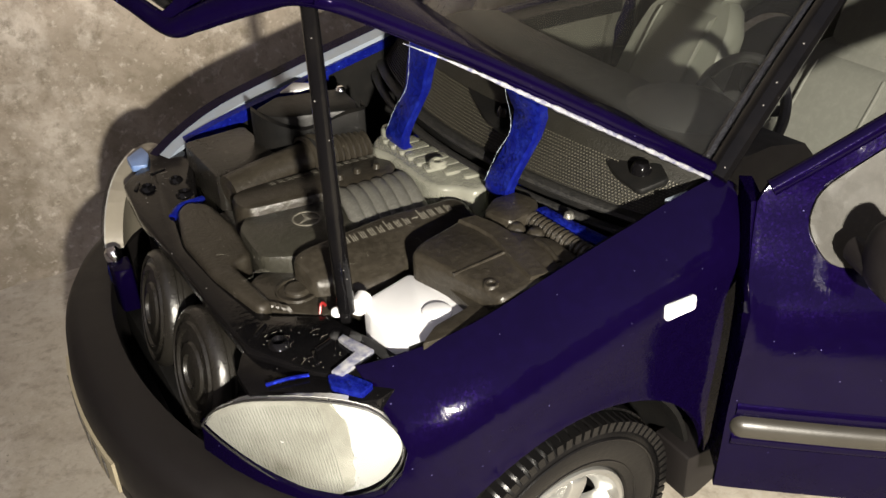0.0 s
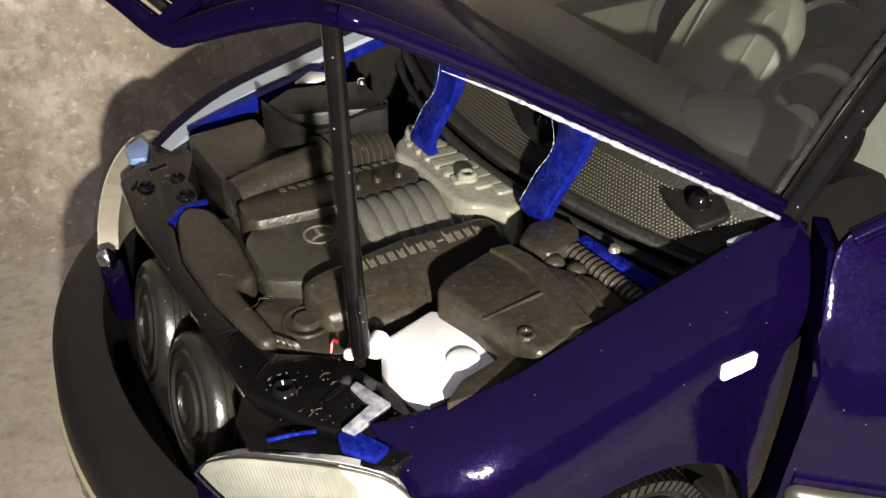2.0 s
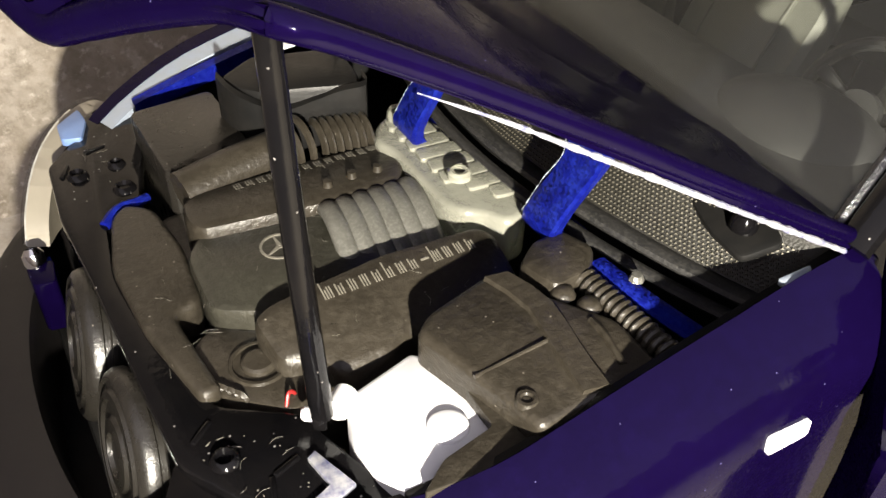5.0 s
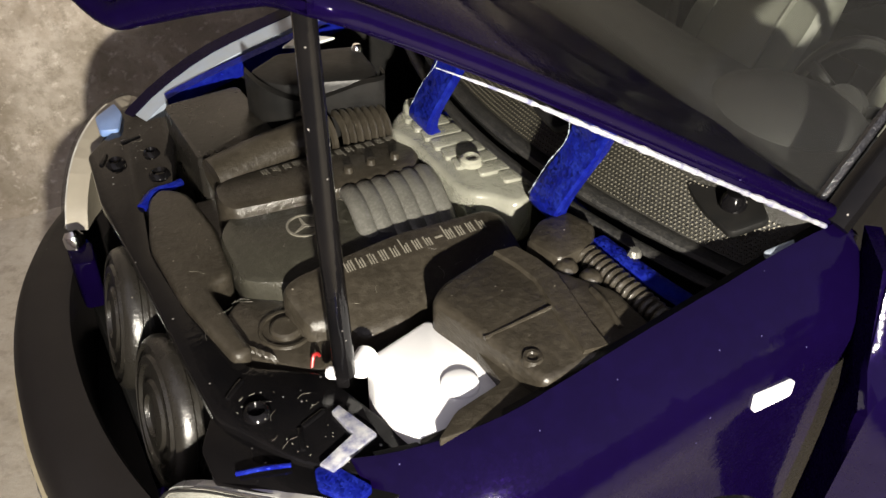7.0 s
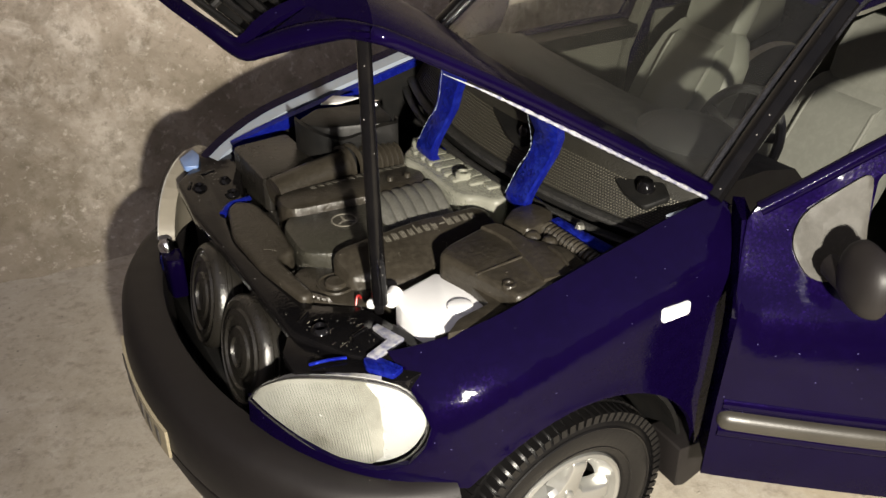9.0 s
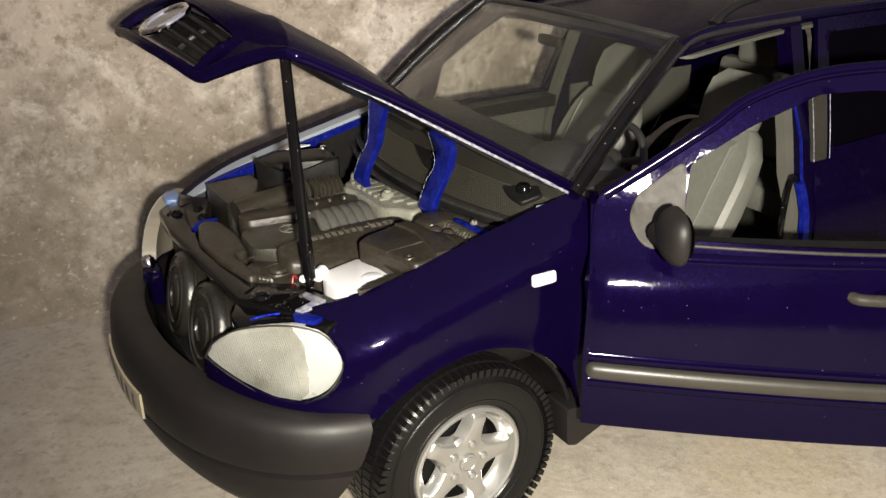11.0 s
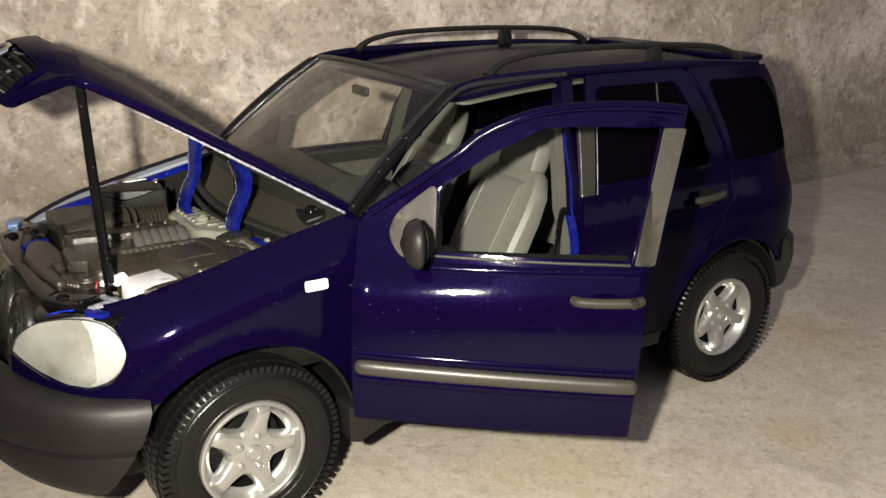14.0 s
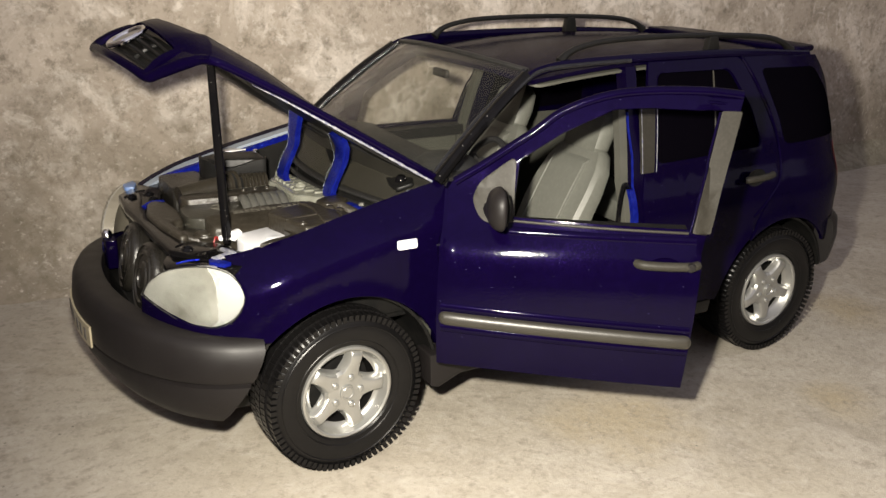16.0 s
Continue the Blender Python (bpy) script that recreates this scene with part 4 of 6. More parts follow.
def headlamp(side):
    def lay(bm):
        return bm if side < 0 else mirror(bm)
    loop = lamp_loop(0.04)
    split = -31.8
    up, low = lerp(LAMP_TOP, split + 1.4), lerp(LAMP_LOW, split - 1.4)
    rim = [(x, z) for x, z in lamp_loop(0.035)]
    cut = [(split + 1.2 + 0.12 * math.sin(z * 2.1), z) for z in (56.5, 55.2, 53.9, 52.6, 51.3, 50.0, 48.7, 47.4, 46.2)]
    k = next(i for i, (x, z) in enumerate(rim) if x > split)
    q = max(i for i, (x, z) in enumerate(rim) if x > split)
    silver = rim[:k] + [p for p in cut if low + 0.4 < p[1] < up - 0.4] + rim[q + 1:]
    ob = part("headlamp", lay(sheet(loop, [], lambda x, z: lamp_y(x, z, -0.75), 1.2, 1.0 if side < 0 else 3.0, 0.2)), LENS_WHITE if side < 0 else LENS_DULL, car, "ribbed clear headlamp")
    part("reflector", lay(sheet(silver, [], lambda x, z: (lambda p, e: (p[0] + 0.15 * e, p[1] + 0.4 * e, p[2]))(lamp_y(x, z, -0.4), math.exp(-((x + 37.2) / 2.6) ** 2 - ((z - 51.6) / 3.0) ** 2)), 0.8, 0.4, 0.1)), LENS_BACK, ob, "silver reflector")
    part("lens", lay(sheet(lamp_loop(0.045), [], lambda x, z: lamp_y(x, z, 0.3), 1.6, 0.5, 0.2)), LENS, ob, "clear fluted lens")
    for j in range(33):
        x = -42.2 + 0.31 * j
        lo, hi = lerp(LAMP_LOW, x) + 0.5, lerp(LAMP_TOP, x) - 0.5
        if hi - lo > 1.2:
            part("flute", lay(tube([lamp_y(x + 0.10 * (51 - lo - (hi - lo) * i / 5), lo + (hi - lo) * i / 5, 0.0) for i in range(6)], 0.085, 6, 1)), LENS, ob)
    if side > 0:
        return ob
    part("lamp_seal", lay(tube([lamp_y(x, z, 0.1) for x, z in lamp_loop(0.06)] + [lamp_y(*lamp_loop(0.06)[0], 0.1)], 0.16, 6, 1)), SEAL, ob)
    return ob


LENS = glass("headlamp_lens", (0.93, 0.94, 0.94), 0.10, 1.35)
for s in (-1, 1):
    for o in headlamp(s).children:
        if o.name.startswith(("lens", "flute")):
            o.visible_shadow = False
both("side_marker", sheet(rounded([(13.3, 59.6), (13.3, 62.0), (18.6, 62.0), (18.8, 59.6)], 0.5), [], lambda x, z: (x, -width_at(x, z) - 0.45, z), 2, 0.8, 0.3), WHITE, car, "white side marker lamp")

# ---- bonnet, swung up ----
HOOD_M = Matrix.Translation(HOOD_PIVOT) @ Matrix.Rotation(radians(HOOD_OPEN), 4, "Y") @ Matrix.Translation(-HOOD_PIVOT)
HOOD_HALF = [(-46.8, 17.5), (-45, 20.0), (-43, 22.0), (-40, 23.8), (-38.6, 25.5), (-37.4, 30.5), (-36.2, 36.0), (-34.4, 38.0), (-30, 39.0), (-10, 41.8), (10, 44.1), (29, 45.6)]
HOOD_MID = [(-46.8, 49.0), (-45.6, 53.5), (-44, 57.0), (-42.4, 59.4), (-40, 61.4), (-35.5, 64.4), (-20, 67.4), (-3, 68.9), (12, 70.9), (29, 74.7)]
HOOD_EDGE = [(-46.8, 47.2), (-44, 47.4), (-40, 48.4), (-38.6, 49.4), (-37.4, 53.0), (-36.2, 57.0), (-34.4, 59.6), (-29, 61.4), (-15, 65.1), (5, 69.4), (29, 74.4)]


def hood_at(x, s, drop=0.0):
    """x along the closed bonnet, s across from -1 to 1."""
    h, c, e = lerp(HOOD_HALF, x), lerp(HOOD_MID, x), lerp(HOOD_EDGE, x)
    crease = 0.5 * math.exp(-((abs(s) - 0.62) / 0.07) ** 2) * min(1, max(0, (x + 46) / 12))
    back = 5.5 * (1 - s * s) * max(0.0, (x - 5) / 24)
    return Vector((x - back, h * s, e + (c - e) * (1 - abs(s) ** (6.0 + 0.5 * max(0.0, min(1.0, (-35 - x) / 4)))) + crease - drop))


XS = [-33.4, -32, -30, -25, -20, -15, -10, -5, 0, 5, 10, 15, 20, 25, 29]
SS = [math.sin(math.pi / 2 * (-1 + 2 * i / 40)) for i in range(41)]


def nose_at(s, t):
    """The nose: s across -1..1, t from the lower lip 0 to the top rim 1."""
    back, half, lift = (6.6, 20.6, 0.9) if s < 0 else (1.6, 25.0, -0.4)
    lo = Vector((-43.7 + back * s * s, half * s, 46.7 + lift * s * s))
    hi = Vector((-40.2 + 4.4 * s * s, 25.4 * s, 60.2 - 2.0 * s * s))
    return lo.lerp(hi, t) + Vector((-1.0 * math.sin(math.pi * t), 0, 0.5 * math.sin(math.pi * t)))


def ahead(s, k):
    """Rows that carry the nose's top rim over into the bonnet."""
    a, b = nose_at(s, 1.0), hood_at(-33.4, s)
    return a.lerp(b, k) + Vector((0, 0, 1.0 * math.sin(math.pi * k) * (1 - s * s)))


bm = bmesh.new()
grid = [[bm.verts.new(ahead(s, k)) for s in SS] for k in (0.0, 0.2, 0.4, 0.6, 0.8)] + [[bm.verts.new(hood_at(x, s)) for s in SS] for x in XS]
for a, b in zip(grid, grid[1:]):
    for j in range(len(SS) - 1):
        bm.faces.new((a[j], a[j + 1], b[j + 1], b[j]))
bmesh.ops.recalc_face_normals(bm, faces=bm.faces)
if sum(f.normal.z for f in bm.faces) < 0:
    bmesh.ops.reverse_faces(bm, faces=bm.faces)
shell(bm, 1.3, 0.45)
bonnet = part("bonnet", moved(bm, HOOD_M), PAINT, car, "navy bonnet propped wide open")


def notch(sgn, k):
    """Lower rim over the headlamp, from the nose's corner to the bonnet's side."""
    return nose_at(sgn, 0.0).lerp(hood_at(-33.4, sgn), k) + Vector((0, 0, 1.3 * math.sin(math.pi * k)))


def rim_line(sgn):
    return [notch(sgn, k) + Vector((0.4, -0.5 * sgn, 0.7)) for k in (0.14, 0.3, 0.46, 0.62, 0.78)] + [hood_at(x, sgn, 0.1) + Vector((0, -0.7 * sgn, 0)) for x in (-32.4, -28, -20, -10, 0, 10, 20, 28)]


lip = [nose_at(v, 0.03) + Vector((0.8, 0, 0.6)) for v in (-0.96, -0.7, -0.35, 0.0, 0.35, 0.7, 0.96)]
line = list(reversed(rim_line(-1))) + lip + rim_line(1)
part("rolled_rim", moved(tube(line, lambda t: 0.95 + 0.6 * math.exp(-((abs(t - 0.5) - 0.17) / 0.09) ** 2), 14, 5, 1.0), HOOD_M), PAINT, bonnet)
for sgn in (-1, 1):
    cheek = bmesh.new()
    rows = []
    for i in range(9):
        k = 0.97 * i / 8
        row = []
        for j in range(8):
            u = j / 7
            p = notch(sgn, k).lerp(ahead(sgn, k), u)
            row.append(cheek.verts.new(p + Vector((-0.5, 0.9 * sgn, 0)) * math.sin(math.pi * u)))
        rows.append(row)
    for a, b in zip(rows, rows[1:]):
        for j in range(7):
            cheek.faces.new((a[j], a[j + 1], b[j + 1], b[j]))
    bmesh.ops.recalc_face_normals(cheek, faces=cheek.faces)
    if sum(f.normal.y for f in cheek.faces) * sgn < 0:
        bmesh.ops.reverse_faces(cheek, faces=cheek.faces)
    part("nose_cheek", moved(shell(cheek, 0.9, 0), HOOD_M), PAINT, bonnet)
line = [hood_at(x, -1, 1.55) + Vector((0, -0.12, 0)) for x in (-23, -16, -8, 0, 10, 20, 28.0)]
part("edge_strip", moved(tube(line, lambda t: (0.05 + 0.25 * min(1.0, 2.6 * t)) * (1 + 0.6 * noise.noise(Vector((t * 70, 0.3, 0)))), 8, 12), HOOD_M), WORN, bonnet, "pale worn edge strip")
inner = bmesh.new()
grid = [[inner.verts.new(hood_at(x, s * 0.9, 1.7 + 0.5 * math.sin(abs(s) * 9))) for s in SS] for x in XS]
for a, b in zip(grid, grid[1:]):
    for j in range(len(SS) - 1):
        inner.faces.new((a[j], b[j], b[j + 1], a[j + 1]))
shell(inner, 0.6, 0)
part("inner_panel", moved(inner, HOOD_M), BLACK, bonnet, "dark ribbed underside")
# nose of the bonnet: grille with slats and a round emblem
frame_bm = sheet([(-1, 0), (-1, 1), (1, 1), (1, 0)], [rounded([(-0.92, 0.12), (-0.92, 0.93), (0.92, 0.93), (0.92, 0.12)], 0.08)], lambda s, t: tuple(nose_at(s, t)), 0.125, 1.2, 0, (-1, 0, 0))
part("grille_surround", moved(frame_bm, HOOD_M), PAINT, bonnet)
back_bm = sheet([(-0.90, 0.2), (-0.94, 0.97), (0.94, 0.97), (0.90, 0.2)], [], lambda s, t: tuple(nose_at(s, t) + Vector((4.2, 0, 1.4 - 2.6 * t))), 0.125, 0.6, 0, (-1, 0, 0))
grille = part("grille", moved(back_bm, HOOD_M), BLACK, bonnet, "black slatted radiator grille")
for t in (0.2, 0.4, 0.6, 0.8):
    part("slat", moved(tube([nose_at(0.94 * s / 6, t) + Vector((2.4, 0, 0.6 - 1.6 * t)) for s in range(-6, 7)], 1.05, 10, 2, 0.6), HOOD_M), BLACK, grille)
for sgn in (-0.43, 0.43):
    part("upright", moved(tube([nose_at(sgn, t / 5) + Vector((3.2, 0, 0.8 - 0.36 * t)) for t in range(1, 5)], 0.6, 8, 2), HOOD_M), BLACK, grille)
n = Vector((-0.92, 0, 0.38))
EMB = HOOD_M @ Matrix.Translation((-41.9, 0, 54.0)) @ n.to_track_quat("-Y", "Z").to_matrix().to_4x4()
ring = [(4.9 + 0.7 * math.cos(2 * math.pi * k / 10), 0.7 * math.sin(2 * math.pi * k / 10)) for k in range(10)]
emblem = part("round_emblem", lathe(ring, 36, EMB, True), CHROME, grille, "chrome ring emblem")
part("emblem_disc", lathe([(0.0, -0.5), (1.6, -0.35), (5.0, 0.15), (5.0, 0.5)], 30, EMB), ALLOY, emblem)

# prop that holds the bonnet up, and its two hinge straps
prop = part("bonnet_prop", tube([(-24.4, -31.8, 104.2), (-23.6, -31.0, 82), (-22.6, -30.2, 61.4)], lambda t: 0.98 + 0.25 * t, 14, 8), BLACK_GLOSS, car, "black bonnet prop rod")
part("prop_foot", lathe([(0.0, -0.7), (1.35, -0.7), (1.55, -0.4), (1.55, 0.4), (1.35, 0.7), (0.0, 0.7)], 24, pose(-22.6, -30.0, 60.9, 0, 0, -120)), BLACK_GLOSS, prop)
part("prop_pin", lathe([(0.0, -2.0), (0.5, -1.95), (0.75, -1.6), (0.75, -0.6)], 18, pose(-22.6, -30.0, 61.0, 0, 0, -120)), WHITE, prop, "white pivot pin")


def strap(y, yt, x0, x1, top):
    secs = []
    for x, z, w in ((x0 + 4.5, 63.3, 2.7), (x0 + 1.6, 63.5, 2.9), (x0 + 0.1, 64.2, 3.0), (x0 - 0.7, 65.4, 3.0), (x0 - 0.9, 67.0, 3.0), (x0 - 0.4, 69.4, 2.9), (x0 + 0.6, 72.4, 2.8), (x0 + 1.6, 76.0, 2.9), (x0 + 1.4, 79.6, 3.2), (x1, top, 4.0)):
        k = (z - 63.5) / (top - 63.5)
        yy = y + (yt - y) * k
        secs.append([(x, yy - w, z), (x - 0.3, yy - w + 0.4, z), (x - 0.3, yy + w - 0.4, z), (x, yy + w, z), (x + 1.3, yy + w, z + 0.5), (x + 1.3, yy - w, z + 0.5)])
    return loft(secs)


for y, yt, x0, x1, top in ((-19.4, -26.0, 9.6, 9.0, 83.5), (6.0, -2.4, 5.6, 7.0, 87.0)):
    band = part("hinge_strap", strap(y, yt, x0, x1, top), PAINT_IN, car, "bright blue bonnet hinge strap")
    # Pale line painted as the highlight along the strap's edge.
    part("worn_edge", tube([(x0 - 1.2, y + 2.7 + (yt - y) * 0.12, 66.5), (x0 - 0.4, y + 2.5 + (yt - y) * 0.42, 72.0), (x0 + 1.0, y + 2.5 + (yt - y) * 0.65, 76.5), (x1 - 0.4, yt + 3.6, top)], lambda t: 0.02 + 0.18 * max(0.0, noise.noise(Vector((t * 60, y, 0)))), 6, 14), PALE, band, "pale edge of chips and painted glints")

# ---- engine bay ----
bay = part("engine_bay_floor", box((-38, -42, 36), (29, 42, 40), 0.5), BLACK, car)
part("bay_side", loft([[(x, 39.6, 38), (x, 40.8, 38), (x, 40.8, lerp(CROWN, x) - 1.6), (x, 39.6, lerp(CROWN, x) - 1.6)] for x in (-26, -15, 5, 28)]), BLACK, car)
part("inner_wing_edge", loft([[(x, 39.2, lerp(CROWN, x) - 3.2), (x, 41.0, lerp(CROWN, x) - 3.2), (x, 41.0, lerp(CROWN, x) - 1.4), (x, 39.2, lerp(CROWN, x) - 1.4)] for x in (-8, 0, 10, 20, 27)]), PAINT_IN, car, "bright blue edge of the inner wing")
part("bay_side", box((-20, -43.4, 38), (28, -42.2, 62), 0.4), BLACK, car)
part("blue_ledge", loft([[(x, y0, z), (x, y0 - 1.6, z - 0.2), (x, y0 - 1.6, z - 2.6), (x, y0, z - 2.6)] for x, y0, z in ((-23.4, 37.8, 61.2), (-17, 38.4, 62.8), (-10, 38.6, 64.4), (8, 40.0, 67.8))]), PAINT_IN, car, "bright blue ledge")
part("lamp_bracket", prism(rounded([(-34.4, 37.4), (-34.6, 33.2), (-32.0, 32.4), (-30.4, 37.0), (-30.8, 40.6)], 0.6), 58.8, 60.0, "z", 0.3), PALE_BLUE, car, "pale blue lamp bracket")
part("white_label", prism([(-6.4, 28.6), (-3.0, 27.2), (2.0, 28.0), (-2.4, 31.6)], 69.1, 69.5, "z", 0.15), WHITE, car, "white label plate")
part("bulkhead", prism([(26, -44), (19.6, -30), (15.6, -15), (14.4, 0), (15.6, 15), (19.6, 30), (26, 44), (31, 44), (31, -44)], 38, 65.4, "z", 0.5), BLACK, car)

# engine: centre cover, two cylinder covers, intake pipes
engine = part("engine_block", box((-27.5, -24, 40), (8, 14, 57), 1.5), ENGINE, car, "moulded dark plastic engine")
part("centre_cover", prism(rounded([(-27.6, -11.6), (-27.2, -1.6), (-24.6, 1.8), (-9.5, 0.4), (-6.8, -12.8), (-14, -15.5), (-22.5, -14.6)], 1.6), 55.5, 61.8, "z", 0.8), ENGINE_GREEN, engine, "grey-green centre cover")
cover_plan = rounded([(-24.6, -16.4), (-22.2, -15.2), (-8, -13.6), (4.2, -14.2), (5.8, -16.0), (5.4, -22.4), (3.2, -24.0), (-6.6, -25.6), (-9.0, -24.0), (-12.6, -25.6), (-18.6, -25.6), (-20.0, -23.2), (-23.8, -22.4)], 1.3)


def slope(bm, y0, z0, k):
    """Tips the upper faces sideways."""
    for v in bm.verts:
        if v.co.z > z0:
            v.co.z += k * (v.co.y - y0) - 0.012 * (v.co.y - y0) ** 2
    return bm


lc = part("cylinder_cover", slope(prism(cover_plan, 54.0, 63.0, "z", 1.1), -18.0, 58, 0.24), ENGINE, engine, "dark cylinder cover with pale print")
right_plan = rounded([(-25.0, 7.4), (-22.6, 9.2), (-6, 9.6), (3.2, 8.6), (4.4, 5.6), (3.4, 2.0), (0.8, -1.8), (-8.2, -1.8), (-24.6, 0.2), (-25.6, 3.0)], 1.4)
rc = part("cylinder_cover", slope(prism(right_plan, 54.0, 63.4, "z", 1.1), 3.0, 58, -0.06), ENGINE, engine, "dark cylinder cover with pale print")


def print_bars(x0, x1, y, turned, parent, base_z, tip):
    """Worn lettering along x as plain upright and level bars; tip is the sideways slope of the cover under it."""
    rng = random.Random(3 + turned)
    y0, k = tip
    step = (x1 - x0) / 13
    for i in range(13):
        tall = 2.3 if i in (0, 5, 8, 9) else 1.55
        w = step * (0.42 if i in (0, 9) else 0.34)
        c = x0 + step * (i + 0.5)
        if i == 8:
            bars = [(-w, w, 0.7, 0.95)]
        else:
            n = 4 if i in (0, 9) else 3
            bars = [(-w + 2 * w * q / n, -w + 2 * w * q / n + 0.16, 0.0, tall if q == 0 else min(tall, rng.choice((1.2, 1.4, 1.55)))) for q in range(n)]
        pieces = []
        for a, b, lo, hi in bars:
            if turned:
                pieces.append(box((2 * (x0 + x1) / 2 - c - b, y - hi, base_z), (2 * (x0 + x1) / 2 - c - a, y - lo, base_z + 0.07), 0))
            else:
                pieces.append(box((c + a, y + lo, base_z), (c + b, y + hi, base_z + 0.07), 0))
        bm = join(*pieces)
        for v in bm.verts:
            v.co.z += k * (v.co.y - y0) - 0.012 * (v.co.y - y0) ** 2
        part("print_bar", bm, PRINT, parent)


print_bars(-16.6, 2.9, -17.4, 0, lc, 63.0, (-18.0, 0.24))
print_bars(-18.6, 1.6, 7.9, 1, rc, 63.4, (3.0, -0.06))
star = lathe([(2.35, -0.05), (2.35, -0.22), (2.05, -0.22), (2.05, -0.05)], 40, Matrix.Translation((-17.0, -5.0, 61.72)) @ Matrix.Rotation(radians(-90), 4, "X") @ Matrix.Diagonal((1, 1, 1, 1)), True)
spokes = [prism([(-0.28, 0.1), (0.28, 0.1), (0.06, 2.15), (-0.06, 2.15)], 61.75, 61.9, "z", 0, Matrix.Translation((-17.0, -5.0, 0)) @ Matrix.Rotation(radians(a), 4, "Z")) for a in (0, 120, 240)]
part("round_mark", join(star, *spokes), PRINT, engine, "pale printed ring mark")
for i in range(6):
    x = -9.6 + 2.15 * i
    part("intake_pipe", tube([(x + 0.6, -0.2, 59.0), (x + 0.3, -1.6, 62.4), (x - 0.2, -5.5, 63.0), (x - 0.6, -9.8, 61.4), (x - 0.6, -13.8, 58.6)], 1.38, 14, 5, 0.75), MANIFOLD, engine, "grey intake pipe")
part("intake_block", box((-9.5, -13, 54), (3.5, 0, 59.5), 1.0), MANIFOLD, engine)
for i, (x, y) in enumerate(((-8.0, 1.2), (-4.5, 1.6), (-1.0, 1.4))):
    part("bolt", lathe([(0.0, -0.9), (0.55, -0.8), (0.7, 0.0)], 14, Matrix.Translation((x, y, 63.6)) @ Matrix.Rotation(radians(-90), 4, "X")), ENGINE, engine)
part("front_cover", prism(rounded([(-31.0, -13.4), (-27.4, -10.8), (-22.0, -15.0), (-20.5, -24.0), (-24.0, -27.2), (-31.2, -20.4)], 1.8), 52, 59.2, "z", 1.0), ENGINE, engine, "front timing cover")
CAPM = Matrix.Translation((-25.2, -19.2, 59.2)) @ Matrix.Rotation(radians(-90), 4, "X")
part("filler_cap", lathe([(0.0, -0.75), (1.5, -0.72), (1.8, -0.5), (1.9, -0.1), (2.7, -0.1), (2.75, -0.35), (3.1, -0.35), (3.3, 0.3)], 32, CAPM), ENGINE, engine, "round oil filler cap")
part("hose_stub", join(*[lathe([(0.9, -0.35), (1.25, 0.0), (0.9, 0.35)], 18, Matrix.Translation((-30.0 + 0.55 * k, -20.0 - 0.75 * k, 58.6)) @ Matrix.Rotation(radians(-55), 4, "Z")) for k in range(4)]), ENGINE, engine)
part("red_wire", tube([(-24.8, -25.8, 58.6), (-24.2, -25.2, 60.0), (-23.6, -25.0, 59.8), (-23.2, -24.4, 58.4)], 0.22, 8, 5), RED, car, "short red wire")

# air box and its ribbed hose
airbox = part("air_box", prism(rounded([(-11.6, -28.8), (-9.0, -26.8), (-1.0, -24.6), (3.4, -30.4), (7.6, -36.6), (7.6, -44.2), (-7.4, -44.8), (-7.9, -41.6)], 1.1), 50, 66.0, "z", 0.9, None, 3), ENGINE, car, "brown-black air filter box")
part("raised_band", loft([[(x - 0.1, y, 65.6), (x + 0.2, y, 66.5), (x + 2.7, y - 0.6, 66.7), (x + 3.4, y - 0.7, 65.6)] for x, y in ((-1.6, -25.4), (-0.6, -28.4), (-0.1, -31.6), (-0.5, -34.6), (-1.1, -37.7), (-1.5, -40.4), (-1.8, -43.4))]), ENGINE, airbox)
part("air_box_flange", prism(rounded([(-11.0, -28.0), (-9.6, -35.0), (-9.6, -40.6), (-15.6, -41.8), (-19.0, -44.2), (-8.0, -45.2), (4.0, -44.4), (11.8, -42.6), (10.4, -38.0), (6.0, -31.0), (-4.0, -26.6)], 0.6), 60.4, 63.2, "z", 0.5), ENGINE, airbox, "brown-black lower rim of the air box")
part("rib", tube([(-9.4, -36.6, 65.85), (-5.0, -36.3, 65.95), (-0.6, -36.0, 66.05)], 0.26, 8, 5), ENGINE, airbox)
part("rib", tube([(5.0, -35.6, 65.9), (4.8, -38.4, 66.1), (4.0, -42.2, 66.0)], 0.42, 8, 5), ENGINE, airbox)
part("bolt", lathe([(0.0, -0.15), (0.5, -0.1), (0.65, -0.35), (1.0, -0.35), (1.25, 0.2)], 18, Matrix.Translation((-6.6, -41.4, 65.9)) @ Matrix.Rotation(radians(-90), 4, "X")), ENGINE, airbox)
part("air_elbow", prism(rounded([(3.0, -25.2), (6.4, -22.6), (10.6, -22.4), (12.2, -26.6), (9.4, -29.8), (4.4, -30.2)], 1.0), 56, 66.6, "z", 0.9), ENGINE, airbox, "moulded air elbow")
for k in range(14):
    p = Vector((8.8, -29.8, 64.9)).lerp(Vector((9.6, -42.2, 64.9)), k / 13)
    part("hose_ring", lathe([(1.2, -0.44), (1.5, -0.3), (1.65, 0.0), (1.5, 0.3), (1.2, 0.44)], 20, Matrix.Translation(p) @ Matrix.Rotation(radians(4), 4, "Z"), True), ENGINE, airbox)
for x, y in ((5.2, -30.6), (6.6, -33.4)):
    part("clip", lathe([(0.0, -0.3), (0.7, -0.25), (1.1, 0.05), (1.4, 0.6)], 16, Matrix.Translation((x, y, 65.9)) @ Matrix.Rotation(radians(-90), 4, "X")), ENGINE, airbox)

